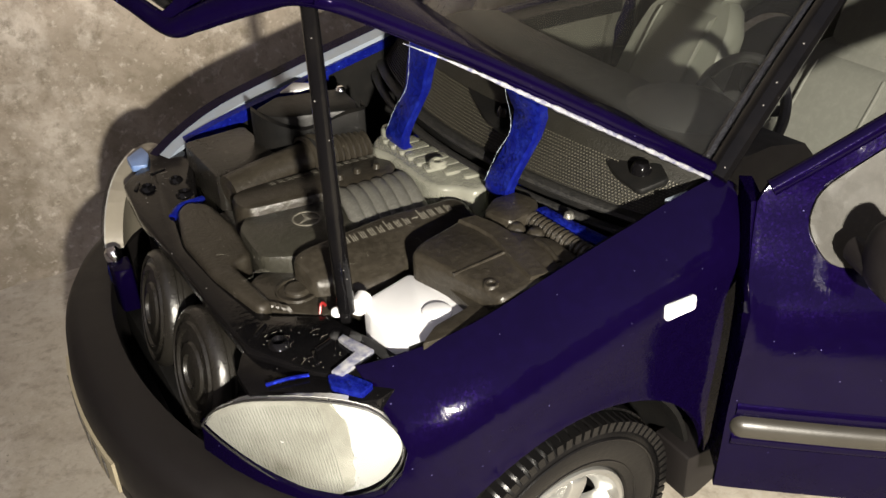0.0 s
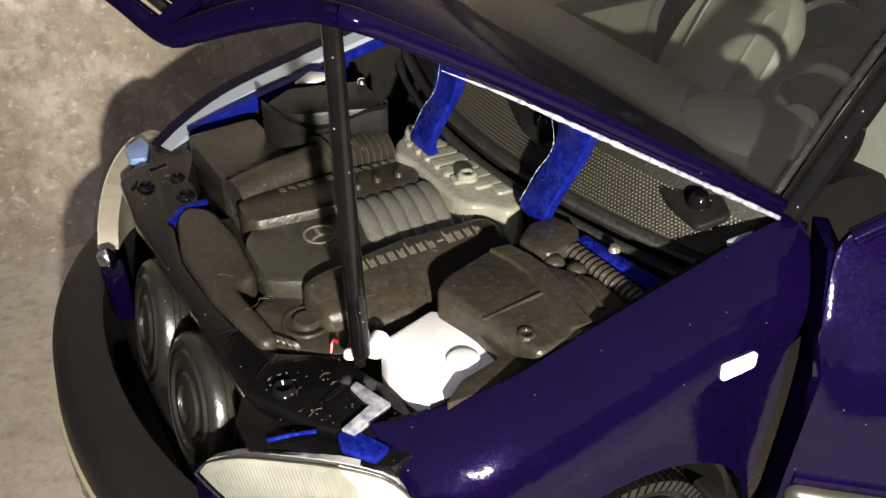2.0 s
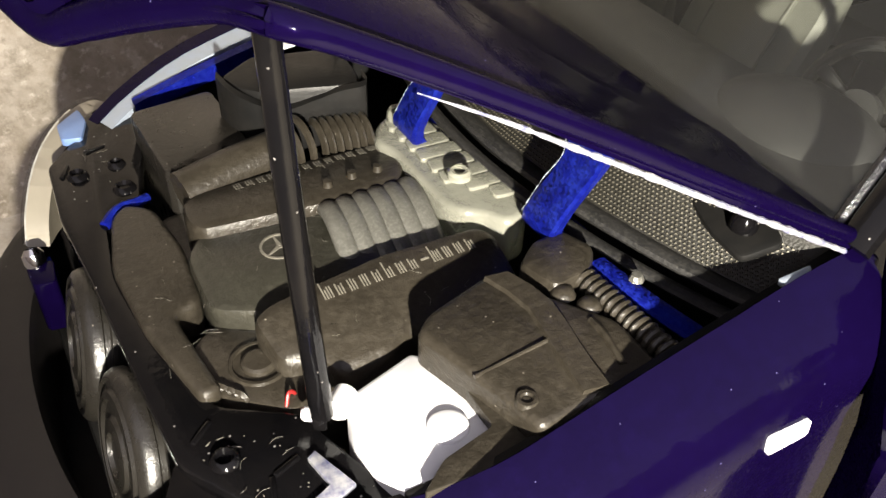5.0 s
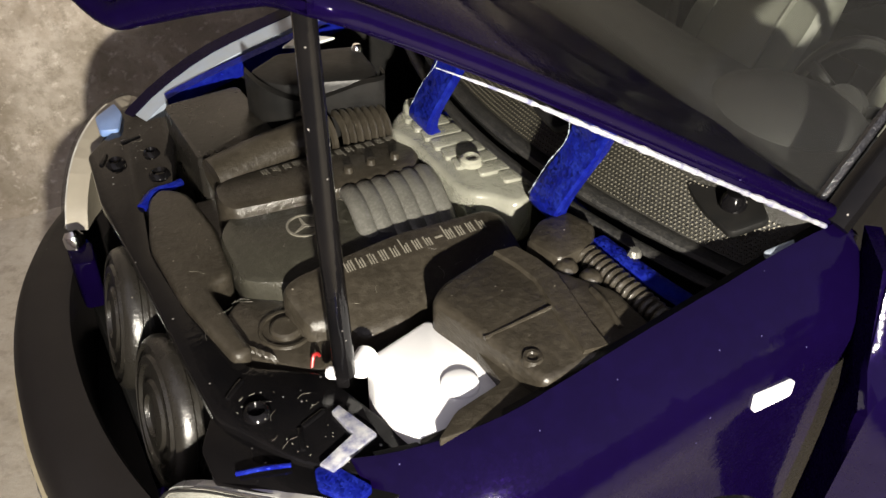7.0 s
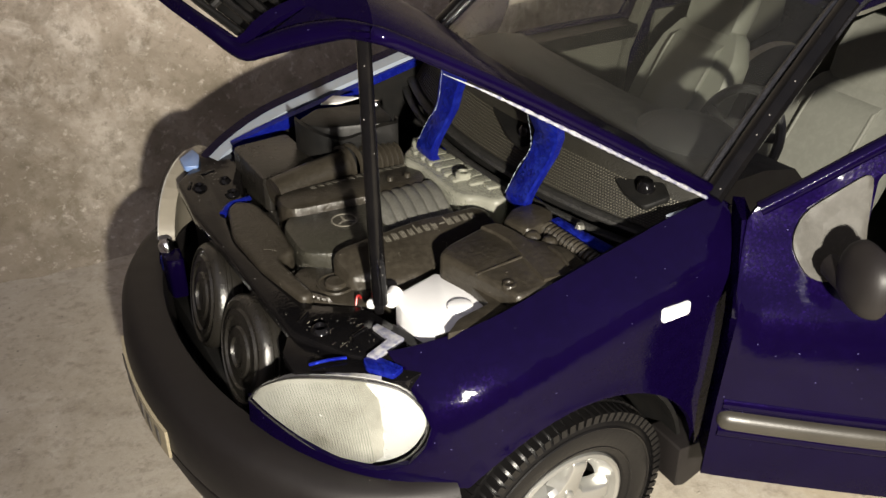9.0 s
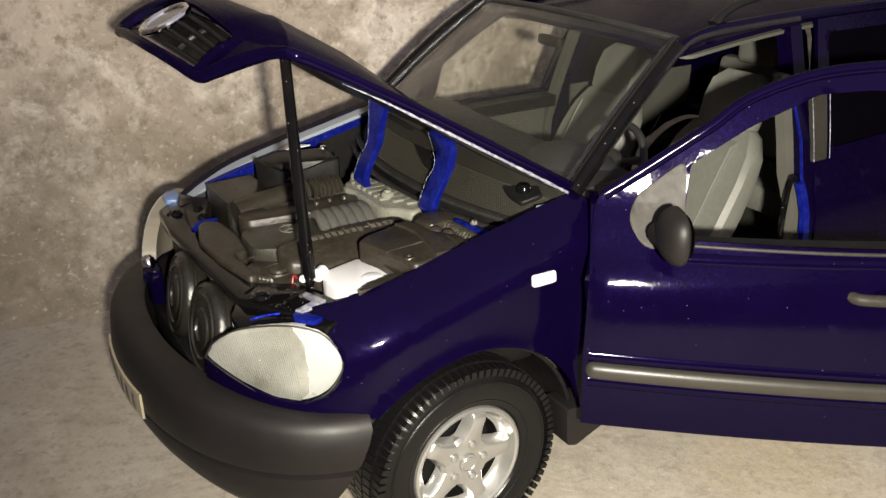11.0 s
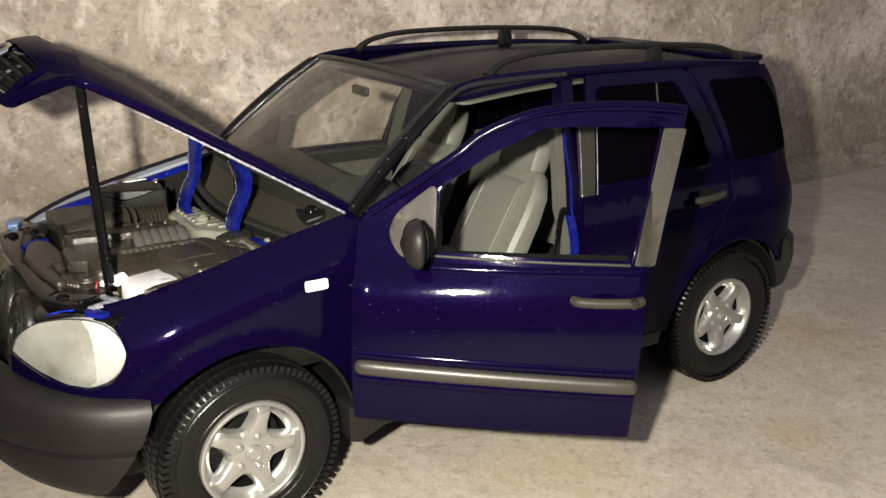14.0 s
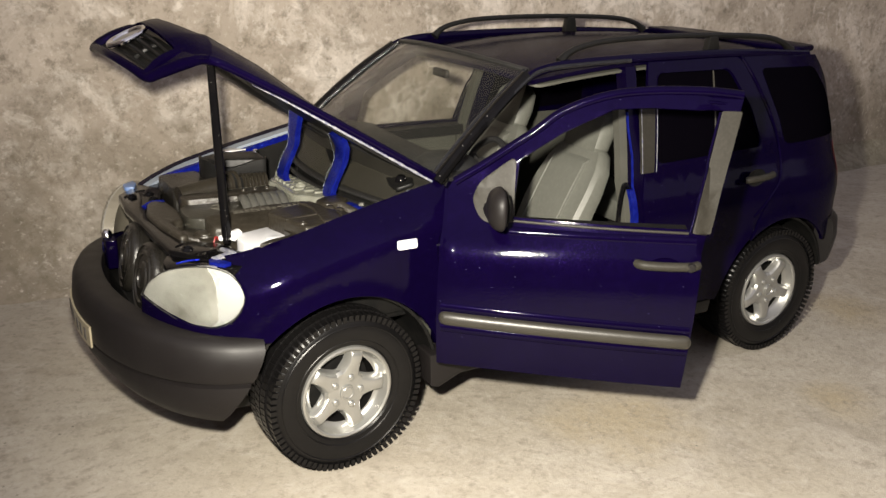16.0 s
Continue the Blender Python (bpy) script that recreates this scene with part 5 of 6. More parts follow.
# white washer tank
tank = part("washer_tank", prism(rounded([(-20.4, -31.0), (-19.4, -29.6), (-11.4, -27.4), (-10.4, -28.6), (-9.4, -34.8), (-8.9, -40.3), (-10.6, -41.6), (-15.2, -41.2), (-16.4, -42.4), (-18.0, -44.0), (-19.4, -43.8), (-20.9, -38.6), (-21.0, -34.0)], 0.6), 44, 61.8, "z", 0.6), WHITE, car, "white plastic washer tank")
part("tank_cap", lathe([(0.0, -0.5), (1.7, -0.5), (2.0, -0.35), (2.1, 0.2)], 28, Matrix.Translation((-12.9, -37.9, 61.8)) @ Matrix.Rotation(radians(-90), 4, "X")), WHITE, tank)
part("tank_neck", lathe([(0.0, -1.6), (0.9, -1.6), (1.3, -1.2), (1.3, 1.2), (0.9, 1.6), (0.0, 1.6)], 24, pose(-20.4, -30.0, 61.6, 0, 0, -50)), WHITE, tank)

# frosted clear bottle by the bulkhead, ribbed
BOTTLE = [(1.2, 7.0), (3.0, 10.4), (6.0, 12.6), (9.4, 11.6), (11.4, 6.0), (13.0, -11.0), (10.8, -15.6), (7.6, -16.2), (6.0, -13.2), (3.4, -11.4), (2.6, -9.0), (2.4, 3.0)]
bottle = part("clear_bottle", prism(rounded(BOTTLE, 1.3), 57, 64.2, "z", 0.9, None, 3), CLEAR_BLOCK, car, "frosted clear plastic bottle")
for k in range(8):
    y = 7.6 - 2.75 * k
    a, b = 3.9 + 0.05 * (7.6 - y), 9.3 + 0.12 * (7.6 - y)
    if k > 5:
        a += 1.9 * (k - 5)
    part("bottle_rib", prism(rounded([(a, y), (a + 0.4, y + 2.6), (b, y + 2.2), (b, y - 0.4)], 0.6), 63.6, 64.85 - 0.03 * k, "z", 0.6, None, 3), CLEAR_BLOCK, bottle)
part("bottle_cap", lathe([(0.0, -1.2), (1.4, -1.1), (1.7, -0.7), (1.8, 0.3)], 22, Matrix.Translation((6.4, 9.6, 65.2)) @ Matrix.Rotation(radians(-90), 4, "X")), CLEAR_BLOCK, bottle)
part("bottle_cap", lathe([(0.7, -0.6), (1.1, -0.7), (1.5, -0.4), (1.6, 0.3)], 22, Matrix.Translation((6.2, -7.0, 65.8)) @ Matrix.Rotation(radians(-90), 4, "X")), CLEAR_BLOCK, bottle)

# far side: battery box, air tube, shield
part("battery_box", prism(rounded([(-25.0, 13.0), (-25.4, 30.0), (-13.4, 31.0), (-13.0, 15.0)], 1.4), 46, 63.6, "z", 1.2), FAN, car, "dark battery box")
part("air_tube", tube([(-24.0, 10.6, 61.6), (-16, 11.9, 62.4), (-8.6, 12.6, 63.0)], 3.0, 18, 5), ENGINE, car, "dark air tube")
part("tube_clamp", join(*[lathe([(3.5, -0.5), (4.1, -0.3), (4.1, 0.3), (3.5, 0.5)], 22, pose(-9.0 + 1.8 * k, 12.4 + 0.1 * k, 63.0, 0, 0, -80), True) for k in range(2)]), ENGINE, car)
for k in range(7):
    part("hose_ring", lathe([(2.6, -0.55), (3.4, -0.15), (3.4, 0.15), (2.6, 0.55)], 18, pose(-4.6 + 1.05 * k, 12.4 - 0.18 * k, 62.6, 0, 0, -88), True), ENGINE, car)
shield = loft([[(x, y, 69.8 - d), (x + 0.5, y + 1.0, 70.0 - d), (x + 0.5, y + 1.0, 58.0), (x, y, 60.0)] for x, y, d in [(p.x, p.y, p.z) for p in smooth_line([(-14.4, 23.0, 0.0), (-13.6, 18.6, 0.4), (-11.0, 15.8, 1.6), (-7.6, 14.8, 2.6), (-4.0, 14.0, 1.8), (-0.6, 12.8, 0.6), (2.6, 11.8, 0.0), (3.4, 15.0, 0.2)], 4)]])
part("black_shield", shield, BLACK, car, "curved black shield plate")
part("reservoir", prism(rounded([(-13.6, 23.4), (-12.6, 19.4), (-10.4, 16.8), (-4.0, 15.0), (2.2, 12.8), (3.4, 16.0), (4.0, 24.0), (-8.0, 27.0)], 1.0), 56, 69.6, "z", 0.8), BLACK, car, "black reservoir behind the shield")
part("chrome_nut", lathe([(0.0, -1.2), (0.6, -1.1), (0.9, -0.5), (1.0, 0.3)], 16, Matrix.Translation((3.2, 22.6, 69.2)) @ Matrix.Rotation(radians(-90), 4, "X")), CHROME, car)

# slam panel, snorkel, cooling fans
panel = part("slam_panel", prism(rounded([(-36.4, 29.4), (-32.4, 34.0), (-30.4, 39.6), (-23.4, 39.8), (-23.8, 36.0), (-25.0, 27.0), (-28.8, 14.0), (-33.6, 12.0), (-35.0, 2.0), (-32.6, -14.0), (-31.2, -22.6), (-24.0, -27.4), (-19.0, -42.6), (-26.0, -42.0),
                                           (-31.0, -37.4), (-36.4, -28.0), (-37.0, -16.0), (-37.6, 2.0), (-38.4, 16.0), (-37.6, 28.0)], 1.4), 56.8, 59.4, "z", 0.6), BLACK_GLOSS, car, "glossy black slam panel")
rng = random.Random(11)
for x, y, r in ((-34.4, 24.0, 1.2), (-29.6, 18.4, 1.3), (-29.2, 24.4, 1.0), (-32.4, -29.6, 1.3)):
    part("panel_stud", lathe([(0.0, -0.1), (r * 0.5, -0.2), (r * 0.75, -0.7), (r, -0.5), (r + 0.3, 0.1)], 20, Matrix.Translation((x, y, 59.4)) @ Matrix.Rotation(radians(-90), 4, "X")), BLACK_GLOSS, panel)
part("blue_rim", tube([(-33.8, 11.8, 59.3), (-31.6, 14.0, 59.6), (-29.0, 14.4, 59.6), (-27.6, 15.4, 59.2)], 0.7, 8, 5), PAINT_IN, panel, "chipped bright blue rim")
corner = prism(rounded([(-38.6, -29.5), (-36.6, -26.5), (-30.5, -37.6), (-25.6, -42.0), (-19.4, -42.2), (-20.0, -44.4), (-26.2, -45.8), (-28.8, -44.6), (-32.2, -41.4), (-36.0, -37.6), (-38.6, -34.2)], 0.5), 56.2, 58.8, "z", 0.4)
for v in corner.verts:
    v.co.z -= 0.42 * max(0.0, -34.5 - v.co.x)
part("panel_corner", corner, BLACK_GLOSS, panel)
part("blue_corner", prism(rounded([(-29.9, -39.0), (-28.2, -39.0), (-25.6, -43.6), (-27.8, -44.6), (-30.4, -41.2)], 0.5), 58.5, 59.6, "z", 0.3), PAINT_IN, panel, "bright blue chipped corner")
part("blue_streak", tube([(-36.6, -35.0, 58.2), (-34.0, -36.2, 58.9), (-31.6, -37.2, 59.1)], 0.26, 8, 4), PAINT_IN, panel, "bright blue paint streak")
part("white_clip", prism([(-25.6, -33.4), (-24.6, -32.9), (-22.7, -38.2), (-28.4, -40.4), (-29.3, -39.0), (-24.9, -37.1)], 59.3, 60.0, "z", 0.15), WORN, panel, "pale angled clip")
for x, y, turn in ((-27.5, -33.0, 20), (-29.6, -35.0, 75), (-33.4, -25.4, 40), (-22.4, -41.0, 10), (-35.8, 25.8, 65), (-31.0, 29.6, 15)):
    part("panel_ridge", box((-1.5, -0.3, 0), (1.5, 0.3, 0.45), 0.15, Matrix.Translation((x, y, 59.2)) @ Matrix.Rotation(radians(turn), 4, "Z")), BLACK_GLOSS, panel)


def inside(p, outline):
    hit = False
    for (ax, ay), (bx, by) in zip(outline, outline[1:] + outline[:1]):
        if (ay > p[1]) != (by > p[1]) and p[0] < (bx - ax) * (p[1] - ay) / (by - ay) + ax:
            hit = not hit
    return hit


PANEL_NEAR = [(-31.6, -24.0), (-24.4, -28.2), (-20.2, -41.4), (-25.6, -41.2), (-30.4, -36.6), (-35.4, -27.6)]
PANEL_FAR = [(-35.6, 29.0), (-31.4, 34.0), (-25.0, 36.4), (-25.8, 27.0), (-29.4, 15.4), (-34.2, 13.4), (-37.4, 17.0)]
chips = bmesh.new()
for outline, count in ((PANEL_NEAR, 18), (PANEL_FAR, 9)):
    made = 0
    while made < count:
        p = (rng.uniform(-38, -19), rng.uniform(-42, 37))
        if not inside(p, outline):
            continue
        made += 1
        size, turn = rng.choice((0.10, 0.12, 0.15, 0.2, 0.4)), rng.uniform(0, math.pi)
        wide = rng.uniform(0.05, 0.11)
        m = Matrix.Translation((p[0], p[1], 59.42)) @ Matrix.Rotation(turn, 4, "Z")
        ring = [chips.verts.new(m @ Vector((size * math.cos(a) * rng.uniform(0.7, 1.2), wide * math.sin(a) * rng.uniform(0.7, 1.2), 0))) for a in [math.pi * k / 3 for k in range(6)]]
        tip = chips.verts.new(m @ Vector((0, 0, 0.05)))
        for k in range(6):
            chips.faces.new((ring[k], ring[(k + 1) % 6], tip))
tagged(part("paint_chips", chips, PRINT, panel, "pale chips and scratches"), kind="stuff")
part("lamp_bulb", lathe([(0.0, -2.0), (1.1, -1.7), (1.5, -0.6), (1.5, 0.6), (0.9, 1.4)], 20, pose(-42.8, 22.4, 49.6, 60, 0, 0)), CHROME, car, "chromed bulb holder")
part("blue_bracket", prism(rounded([(-43.8, 19.6), (-44.2, 24.0), (-40.8, 26.0), (-40.4, 20.6)], 0.8), 44.0, 47.0, "z", 0.6), PAINT_IN, car, "bright blue lamp bracket")
part("blue_bracket", prism(rounded([(-44.0, 17.5), (-44.2, 22.0), (-40.5, 22.0), (-41.0, 17.0)], 0.8), 40.5, 49.0, "z", 0.6), PAINT, car)
snorkel = [(-33.0, 11.6), (-30.8, 13.8), (-27.6, 11.4), (-26.6, 2.0), (-27.6, -8.2), (-31.0, -9.0), (-29.8, -21.6), (-32.2, -22.0), (-34.6, -10.0), (-35.2, 2.0)]
part("air_snorkel", prism(rounded(snorkel, 1.8), 55, 60.6, "z", 1.4, None, 3), ENGINE, car, "long dark air snorkel")
part("radiator", box((-35.0, -30, 38), (-31.5, 30, 57), 0.4), BLACK, car)
for cx, cy, cz, r in ((-40.6, 4.6, 48.0, 9.6), (-40.2, -14.4, 48.0, 9.6)):
    m = Matrix.Translation((cx, cy, cz)) @ Matrix.Rotation(radians(-89 if cy < 0 else -94), 4, "Z") @ Matrix.Rotation(radians(-13), 4, "X")
    ridges = [(r * 0.55, 4.0), (r - 0.4, 4.0), (r, 3.4), (r, 2.2), (r - 0.3, 2.0), (r - 0.3, 1.4), (r, 1.2), (r, 0.2), (r - 0.4, -0.5), (r - 1.0, -0.9), (r - 1.3, -0.5), (r - 2.2, -0.7), (r - 2.5, -1.1), (r - 3.3, -1.1), (r - 3.6, -0.7),
              (r - 5.2, -0.8), (r - 5.5, -1.2), (2.6, -1.4), (2.4, -0.9), (1.0, -1.1), (0.0, -1.1)]
    fan = part("cooling_fan", lathe(ridges, 44, m), FAN, car, "dark ribbed round cooling fan")
    for k in range(10):
        a = 2 * math.pi * k / 10
        p = m @ Vector((math.cos(a) * (r - 5.2), -0.5, math.sin(a) * (r - 5.2)))
        part("fan_stud", lathe([(0.0, -0.3), (0.25, -0.28), (0.4, 0.2)], 8, Matrix.Translation(p) @ Matrix.Rotation(radians(-90), 4, "Z")), FAN, fan)

# cowl below the windscreen: mesh panel, wiper arms, rubber lip
def cowl_at(s, t):
    """s across -1..1, t from the front lip to the glass."""
    front = Vector((23.5 - 9.6 * (1 - s * s), 44.0 * s, 66.4 + 0.6 * (1 - s * s)))
    rear = Vector((29.0 - 9.0 * (1 - s * s), 44.0 * s, 73.4 + 3.6 * (1 - s * s)))
    return front.lerp(rear, t)


part("cowl_panel", sheet([(-1, 0), (-1, 1), (1, 1), (1, 0)], [], lambda s, t: tuple(cowl_at(s, t)), 0.125, 0.8, 0, (0, 0, 1)), MESH_BACK, car, "dark bronze cowl panel")
weave = bmesh.new()
for j in range(14):
    t = 0.04 + 0.045 * j
    for i in range(160):
        s = -0.98 + 1.96 * (i + (0.5 if j % 2 else 0)) / 160
        if not (-0.98 < s < 0.98):
            continue
        p = cowl_at(s, t) + Vector((0, 0, 0.15))
        vs = [weave.verts.new(p + Vector(o)) for o in ((-0.20, 0, 0), (0, -0.22, 0.02), (0.20, 0, 0.02), (0, 0.22, 0))]
        tip = weave.verts.new(p + Vector((-0.06, -0.04, 0.2)))
        for k in range(4):
            weave.faces.new((vs[k], vs[(k + 1) % 4], tip))
tagged(part("cowl_mesh", weave, GRILLE_MESH, car, "fine studded metal mesh", 10), kind="stuff")
part("cowl_lip", tube([cowl_at(-1 + k / 8, 0.0) + Vector((-0.8, 0, -0.4)) for k in range(17)], 1.3, 10, 3, 0.6), SEAL, car, "rubber cowl lip")
part("cowl_lip", tube([cowl_at(-1 + k / 8, -0.1) + Vector((-2.0, 0, -1.6)) for k in range(17)], 0.9, 10, 3, 0.7), SEAL, car)
part("blue_lip", tube([(11.6, -28.0, 65.0), (12.4, -35.2, 65.2), (14.0, -42.3, 65.0)], 1.35, 10, 5, 0.5), PAINT_IN, car, "bright blue painted lip")
part("solder_blob", lathe([(0.0, -0.6), (0.6, -0.5), (0.9, 0.2)], 9, Matrix.Translation((13.2, -32.8, 66.0)) @ Matrix.Rotation(radians(-90), 4, "X")), MANIFOLD, car, "grey lump of glue")
for y0, y1 in ((-36.7, -6.0), (-11.0, 20.0)):
    s0, s1 = y0 / 44, y1 / 44
    foot = cowl_at(s0, 0.42) + Vector((0, 0, 1.6))
    wiper = part("wiper", prism(rounded([(-3.0, -3.0), (-2.6, 2.0), (0.6, 12.0), (3.0, 17.0), (5.6, 16.4), (4.8, 2.0), (1.6, -4.4)], 1.0), -0.5, 0.7, "z", 0.4, Matrix.Translation(foot) @ Matrix.Rotation(radians(-18), 4, "Y")), BLACK, car, "black wiper arm")
    part("wiper_nut", lathe([(0.0, -1.6), (1.0, -1.4), (1.5, -0.6), (1.6, 0.3)], 18, Matrix.Translation(foot + Vector((0, 0, 0.9))) @ Matrix.Rotation(radians(-90), 4, "X")), BLACK_GLOSS, wiper)
    part("wiper_blade", tube([foot + Vector((3.6, 12, 2.2)), foot + Vector((2.0, 22, 4.0)), foot + Vector((1.0, 32, 4.8))], 0.6, 8, 4), BLACK, wiper)

# ---- cabin ----
part("cabin_floor", box((30, -40, 22), (195, 40, 26), 1.0), CABIN, car)
dash = part("dashboard", loft([[(x + 6 * (y / 42) ** 2 * 0.4, y, z) for x, z in ((30, 70.5), (34, 72.2), (42, 72.6), (50, 71.0), (54, 67), (54, 58), (50, 46), (34, 46))] for y in (-42, -30, -15, 0, 15, 30, 42)]), DASH, car, "dark padded dashboard")
hump = bmesh.new()
bmesh.ops.create_uvsphere(hump, u_segments=28, v_segments=16, radius=1.0)
hump.transform(Matrix.Translation((44.5, -24.0, 69.6)) @ Matrix.Diagonal((10.0, 13.0, 5.8, 1)))
part("instrument_hood", hump, DASH, dash)
WHEELM = Matrix.Translation((57.5, -23.5, 68.5)) @ Matrix.Rotation(radians(90), 4, "Z") @ Matrix.Rotation(radians(25), 4, "X")
sw = part("steering_wheel", lathe([(9.6 + 0.95 * math.cos(2 * math.pi * k / 10), 0.95 * math.sin(2 * math.pi * k / 10)) for k in range(10)], 40, WHEELM, True), DASH, car, "dark steering wheel")
part("wheel_boss", lathe([(0.0, -0.8), (2.6, -0.6), (3.4, 0.4), (3.4, 2.0), (0.0, 2.4)], 24, WHEELM), DASH, sw)
for a in (20, 160, 270):
    part("spoke", box((2.5, -0.4, -0.9), (9.4, 0.7, 0.9), 0.3, WHEELM @ Matrix.Rotation(radians(-a), 4, "Y")), DASH, sw)


def seat(y):
    def sec(x, z, hw, t, lean):
        """One slice of the cushion or back: rounded with side bolsters."""
        pts = []
        for k in range(20):
            a = 2 * math.pi * k / 20
            c, s = math.cos(a), math.sin(a)
            b = 1.0 + (0.28 if abs(c) > 0.6 and s > 0 else 0.0)
            u, v = hw * math.copysign(abs(c) ** 0.55, c), t * b * math.copysign(abs(s) ** 0.6, s)
            pts.append((x - v * lean[0], y + u, z + v * lean[1]))
        return pts
    back = loft([sec(80.0, 40, 13.0, 3.0, (0.9, 0.42)), sec(83.4, 46, 14.4, 4.2, (0.9, 0.42)), sec(87.0, 53, 14.8, 4.3, (0.9, 0.42)), sec(90.8, 60, 14.6, 4.0, (0.91, 0.40)), sec(94.2, 66, 13.4, 3.6, (0.92, 0.38)), sec(96.6, 70.4, 10.6, 3.0, (0.93, 0.36)), sec(97.8, 72.6, 7.0, 1.8, (0.94, 0.33))])
    ob = part("front_seat", back, SEAT, car, "light grey leather front seat")
    part("cushion", loft([sec(56, 43, 10.0, 1.6, (0, 1)), sec(58, 44, 13.0, 3.2, (0, 1)), sec(66, 44.5, 13.8, 3.8, (0, 1)), sec(78, 44, 13.8, 3.8, (0, 1)), sec(86, 43.5, 12.6, 3.0, (0, 1))]), SEAT, ob)
    part("headrest", loft([sec(96.2, 69.8, 6.4, 2.0, (0.96, 0.25)), sec(96.8, 72.0, 8.6, 3.4, (0.96, 0.25)), sec(98.6, 77.0, 8.9, 3.7, (0.96, 0.25)), sec(100.4, 82.0, 8.2, 3.3, (0.97, 0.2)), sec(101.4, 84.6, 5.4, 1.6, (0.97, 0.2))]), SEAT, ob)
    part("back_panel", loft([[(x - 0.1, y + u, z) for u, z in ((-7.6, z0), (7.6, z0))] + [(x + 2.0, y + 7.6, z0 + 0.9), (x + 2.0, y - 7.6, z0 + 0.9)] for x, z0 in ((77.6, 46.2), (81.0, 52.4), (84.6, 59.0), (88.2, 65.2), (90.4, 68.6))]), SEAT, ob)
    for dy in (-3.4, 3.4):
        part("headrest_post", tube([(96.6, y + dy, 68.0), (97.8, y + dy, 73.0)], 0.5, 8, 2), BLACK, ob)
    for dy in (-6.2, 6.2):
        part("seam", tube([(77.4, y + dy * 1.24, 46.2), (80.8, y + dy * 1.24, 52.4), (84.4, y + dy * 1.24, 59.0), (88.0, y + dy * 1.24, 65.2), (90.2, y + dy * 1.2, 68.6)], 0.3, 6, 4), SEAT, ob)
    part("seat_base", box((60, y - 10, 26), (88, y + 10, 41), 1.0), DASH, ob)
    return ob


seat(-22.0)
seat(22.0)
bench = part("rear_bench", box((128, -36, 36), (152, 36, 45), 2.5), SEAT, car, "light grey rear bench")
part("bench_back", box((150, -36, 44), (157, 36, 74), 2.5, pose(0, 0, 0, 0, 6, 0) @ pose(-6, 0, 16)), SEAT, bench)
for y in (-19.0, 19.0):
    part("rear_headrest", box((150.5, y - 8.0, 73.0), (155.5, y + 8.0, 86.0), 2.2, None, 3), SEAT, bench)
part("headliner", sheet(rounded([(66.0, -36.5), (66.0, 36.5), (174.0, 35.0), (174.0, -35.0)], 3.0), [], lambda x, y: (roof_at(x, y)[0], y, roof_at(x, y)[2] - 2.6), 6, 0.8, 0.2, (0, 0, 1)), CABIN, car, "beige-grey roof lining")
part("inner_mirror", box((55.0, -4.2, 92.6), (56.6, 4.6, 95.4), 0.8), BLACK, car, "black inside mirror")
both("inner_side", sheet([(100, 28), (126, 28), (134, 50), (152, 56), (152, 68.5), (100, 68.5)], [], lambda x, z: (x, -width_at(min(x, 176), min(z, 60)) + 4.0, z), 12, 1.0, 0), CABIN, car)
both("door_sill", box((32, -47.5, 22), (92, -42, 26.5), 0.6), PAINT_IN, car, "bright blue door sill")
part("kick_panel", box((30.2, -47.0, 26), (32.4, -40.5, 72), 0.8), PAINT, car)

# ---- lint that lies on the car ----
lint = bmesh.new()
rng = random.Random(21)
for x0, x1, y0, y1, z, count in ((-32, -26, -37, -28, 59.5, 7), (-34, -27, -20, 10, 60.7, 9), (-26, -8, -14, 1, 62.0, 9), (-20, 4, -23, -15, 63.2, 8), (-34, -27, 18, 32, 59.5, 5)):
    for _ in range(count):
        p, a, size = Vector((rng.uniform(x0, x1), rng.uniform(y0, y1), z)), rng.uniform(0, 2 * math.pi), rng.uniform(0.35, 1.1)
        d, e = Vector((math.cos(a), math.sin(a), 0)), Vector((-math.sin(a), math.cos(a), 0))
        bend = rng.uniform(-0.6, 0.6)
        bm = tube([p - size * d, p + size * bend * e + Vector((0, 0, 0.1)), p + size * d + Vector((0, 0, 0.04))], 0.016, 4, 3)
        tmp = bpy.data.meshes.new("tmp")
        bm.to_mesh(tmp)
        lint.from_mesh(tmp)
        bpy.data.meshes.remove(tmp)
tagged(part("lint", lint, PRINT, car, "fine pale lint fibres"), kind="stuff")

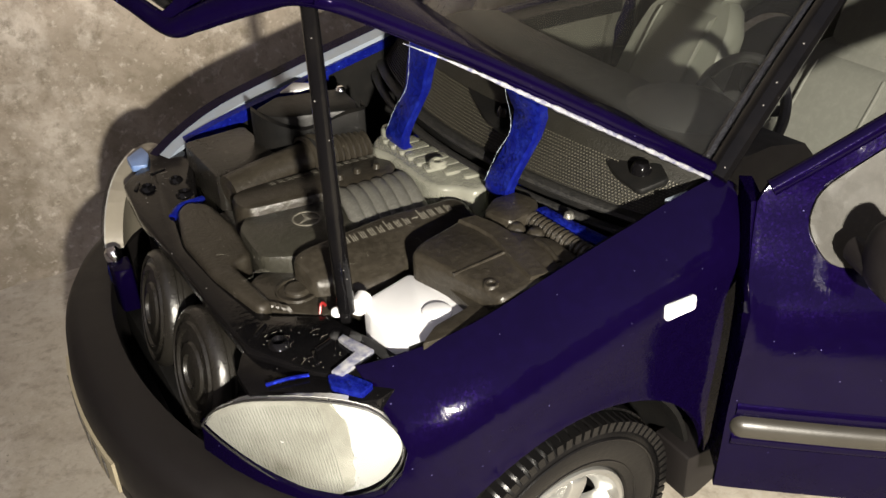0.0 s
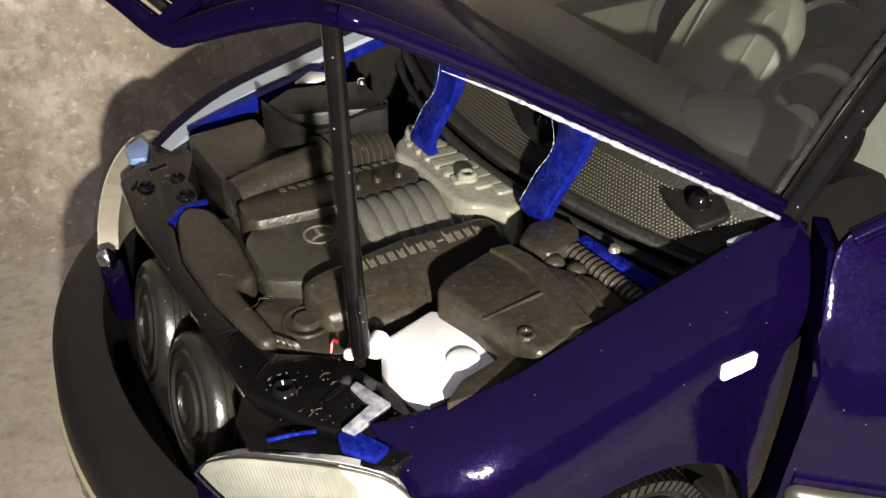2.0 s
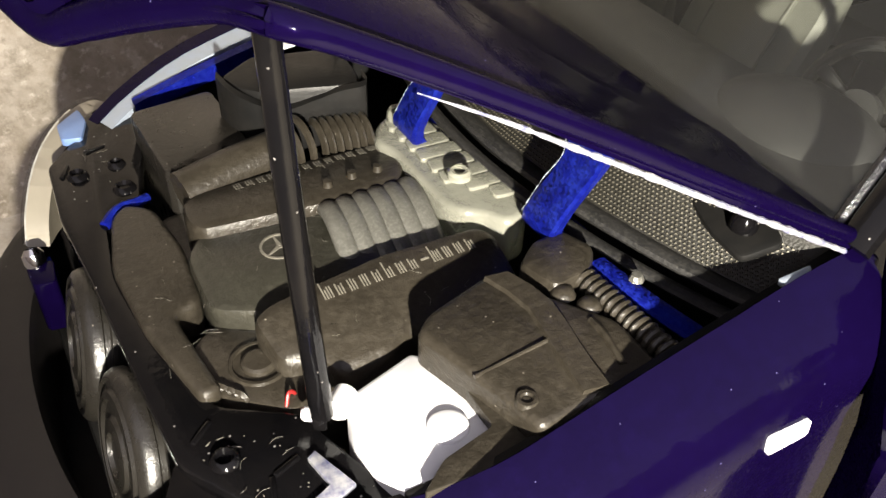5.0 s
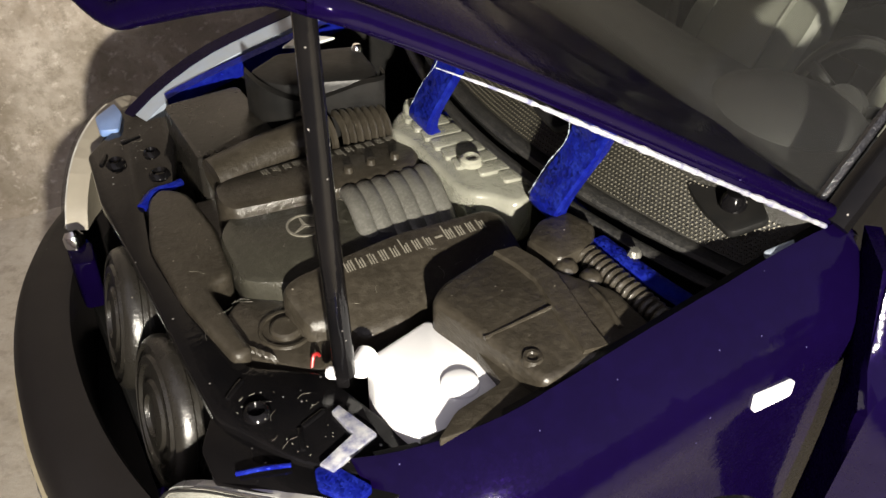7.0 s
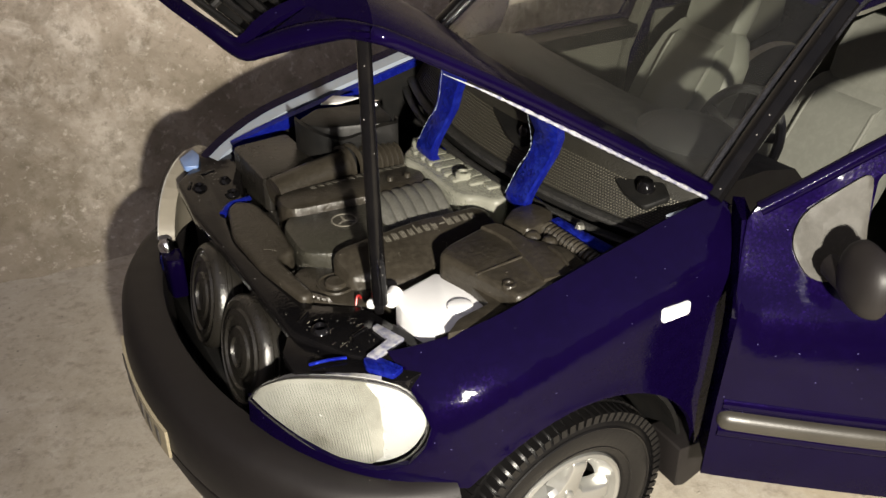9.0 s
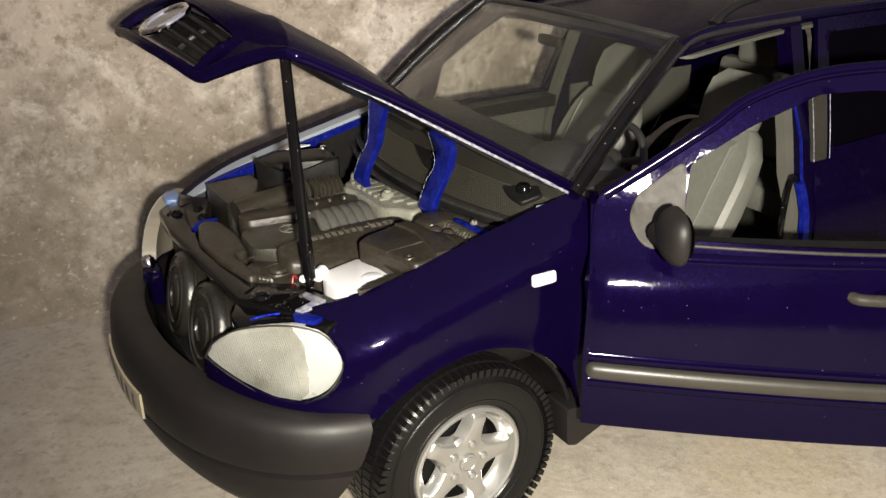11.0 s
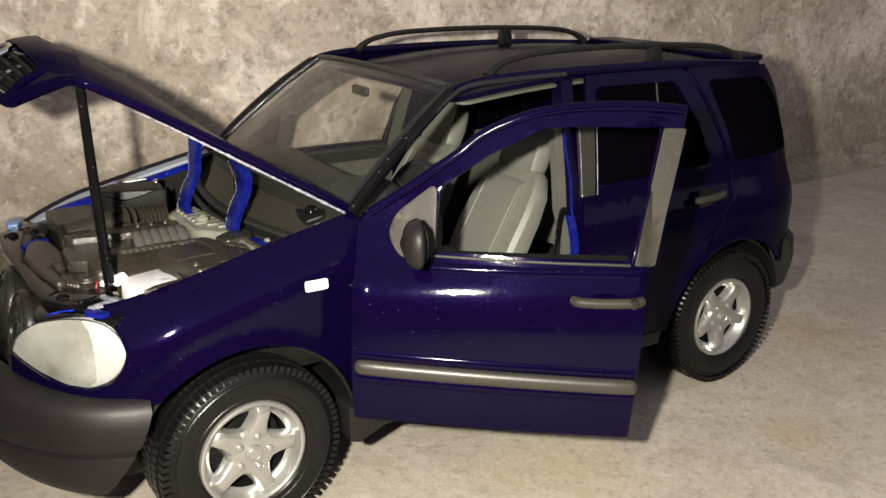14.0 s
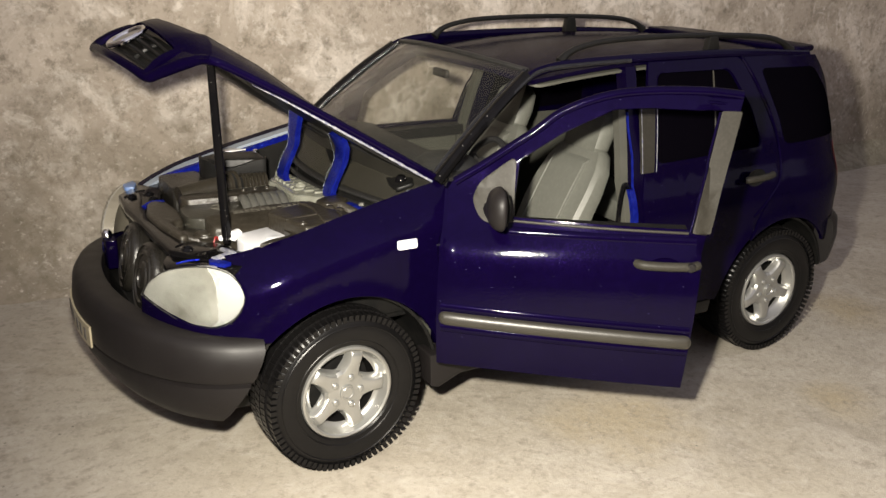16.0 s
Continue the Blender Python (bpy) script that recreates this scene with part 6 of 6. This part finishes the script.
# ---- wheels ----
def wheel():
    """A wheel about the origin, its outer face towards -y."""
    w = thing("tmp")
    prof = [(12.6, -6.4), (13.4, -7.3), (15.5, -8.0), (18.0, -8.1), (19.6, -7.6), (20.8, -6.7), (21.45, -5.6), (21.6, -3.0), (21.7, 0), (21.6, 3.0), (21.45, 5.6), (20.8, 6.7), (19.6, 7.6), (15.5, 8.0), (12.6, 7.0)]
    tyre = lathe(prof, 72)
    lugs = bmesh.new()
    for k in range(78):
        a = 2 * math.pi * k / 78
        for j, (r0, r1, y0, y1, turn, half) in enumerate(((20.5, 21.55, -8.0, -5.2, 0, 0.55), (21.2, 21.9, -4.7, -2.0, 9, 0.70), (21.2, 21.95, -1.5, 1.2, -9, 0.70), (21.2, 21.9, 1.7, 4.5, 9, 0.70), (20.5, 21.5, 5.0, 7.6, 0, 0.55))):
            aa = a + (0.05 if j % 2 else 0)
            m = Matrix.Rotation(-aa, 4, "Y")
            vs = []
            for y in (y0, y1):
                for tx in (-half, half):
                    for r in (r0 - 0.6, r1 - (0.9 if abs(y) > 6 and r1 < 21.4 else 0.0)):
                        sk = math.tan(radians(turn)) * (y - (y0 + y1) / 2)
                        vs.append(lugs.verts.new(m @ Vector((r, y, tx + sk))))
            for q in ((0, 1, 3, 2), (4, 6, 7, 5), (1, 5, 7, 3), (0, 2, 6, 4), (0, 4, 5, 1), (2, 3, 7, 6)):
                lugs.faces.new([vs[i] for i in q])
    bmesh.ops.recalc_face_normals(lugs, faces=lugs.faces)
    rings = join(*[lathe([(r, y), (r + 0.25, y - 0.18), (r + 0.5, y)], 72) for r, y in ((14.4, -7.7), (18.4, -8.02))])
    t = part("tyre", join(tyre, rings), TYRE, w, "black tyre with block tread", 28)
    tagged(part("tread", lugs, TYRE, w, "fine rubber block tread", 28), kind="stuff")
    rim = lathe([(12.75, 7.0), (12.95, -6.7), (12.7, -7.3), (12.2, -7.5), (11.7, -7.2), (10.9, -5.2), (10.2, -4.4), (9.6, -4.2)], 60)
    r = part("rim", rim, ALLOY, w, "silver five-spoke alloy rim")
    for k in range(5):
        m = Matrix.Rotation(2 * math.pi * k / 5, 4, "Y")
        bm2 = bmesh.new()
        rows = []
        for x, flat, foot, y in ((2.6, 2.5, 3.0, -6.35), (4.6, 2.3, 3.6, -6.4), (6.2, 1.75, 3.0, -6.55), (8.0, 1.45, 2.4, -6.75), (9.6, 1.5, 2.3, -6.85), (10.5, 1.6, 2.6, -6.6), (11.8, 1.7, 3.2, -5.2)):
            rows.append([bm2.verts.new((x, yy, z)) for z, yy in ((-foot, -4.0), (-0.5 * (foot + flat), y + 0.9), (-flat, y), (0, y - 0.16), (flat, y), (0.5 * (foot + flat), y + 0.9), (foot, -4.0))])
        for a, b in zip(rows, rows[1:]):
            for q in range(6):
                bm2.faces.new((a[q], b[q], b[q + 1], a[q + 1]))
        bmesh.ops.recalc_face_normals(bm2, faces=bm2.faces)
        if sum(f.normal.y for f in bm2.faces) > 0:
            bmesh.ops.reverse_faces(bm2, faces=bm2.faces)
        bevel(bm2, 0.22, 2, 25.0)
        bm2.transform(m)
        part("spoke", bm2, ALLOY, r, "", 50)
        bolt = Matrix.Rotation(2 * math.pi * k / 5, 4, "Y") @ pose(4.0, -6.55, 0)
        part("wheel_bolt", lathe([(0.0, -0.75), (0.5, -0.7), (0.85, -0.45), (1.0, 0.4)], 18, bolt), ALLOY, r)
    part("hub", lathe([(0.0, -7.0), (1.7, -6.9), (2.0, -6.6), (2.3, -6.55), (5.2, -6.35), (5.9, -5.5), (6.0, -3.6)], 36), ALLOY, r)
    part("hub_cap", lathe([(0.0, -7.15), (1.3, -7.15), (1.45, -7.0), (1.6, -7.0), (1.75, -7.2), (2.0, -7.15), (2.1, -6.6)], 30), ALLOY, r)
    part("rim_barrel", lathe([(9.7, -4.1), (9.9, -2.0), (10.0, 5.0)], 48), BLACK, w)
    part("brake_disc", lathe([(0.0, -1.6), (8.6, -1.6), (9.0, -1.0), (9.0, 0.4)], 40), BLACK, w)
    return w


def fit_wheel(src, m):
    """Sets the wheel at its axle as a part of the car."""
    made = {}
    for o in src.children_recursive:
        c = o.copy()
        scene.collection.objects.link(c)
        made[o] = c
    tyre = next(c for o, c in made.items() if o.name.startswith("tyre"))
    for o, c in made.items():
        if c is not tyre:
            c.parent = tyre
            c.matrix_parent_inverse = Matrix.Identity(4)
    tyre.name = "wheel"
    tyre["label"] = "black block-tread tyre on a silver five-spoke rim"
    tyre.parent = car
    tyre.matrix_parent_inverse = Matrix.Translation(-Vector(car.location))
    tyre.matrix_basis = m
    return tyre


src = wheel()
for x, y, turn in ((0.0, -44.0, 3.0), (WHEEL_X, -44.0, 0.0), (0.0, 44.0, 183.0), (WHEEL_X, 44.0, 180.0)):
    fit_wheel(src, pose(x * MM, y * MM, WHEEL_Z * MM, 0, (x * 7) % 72, turn))
for o in list(src.children_recursive) + [src]:
    bpy.data.objects.remove(o)
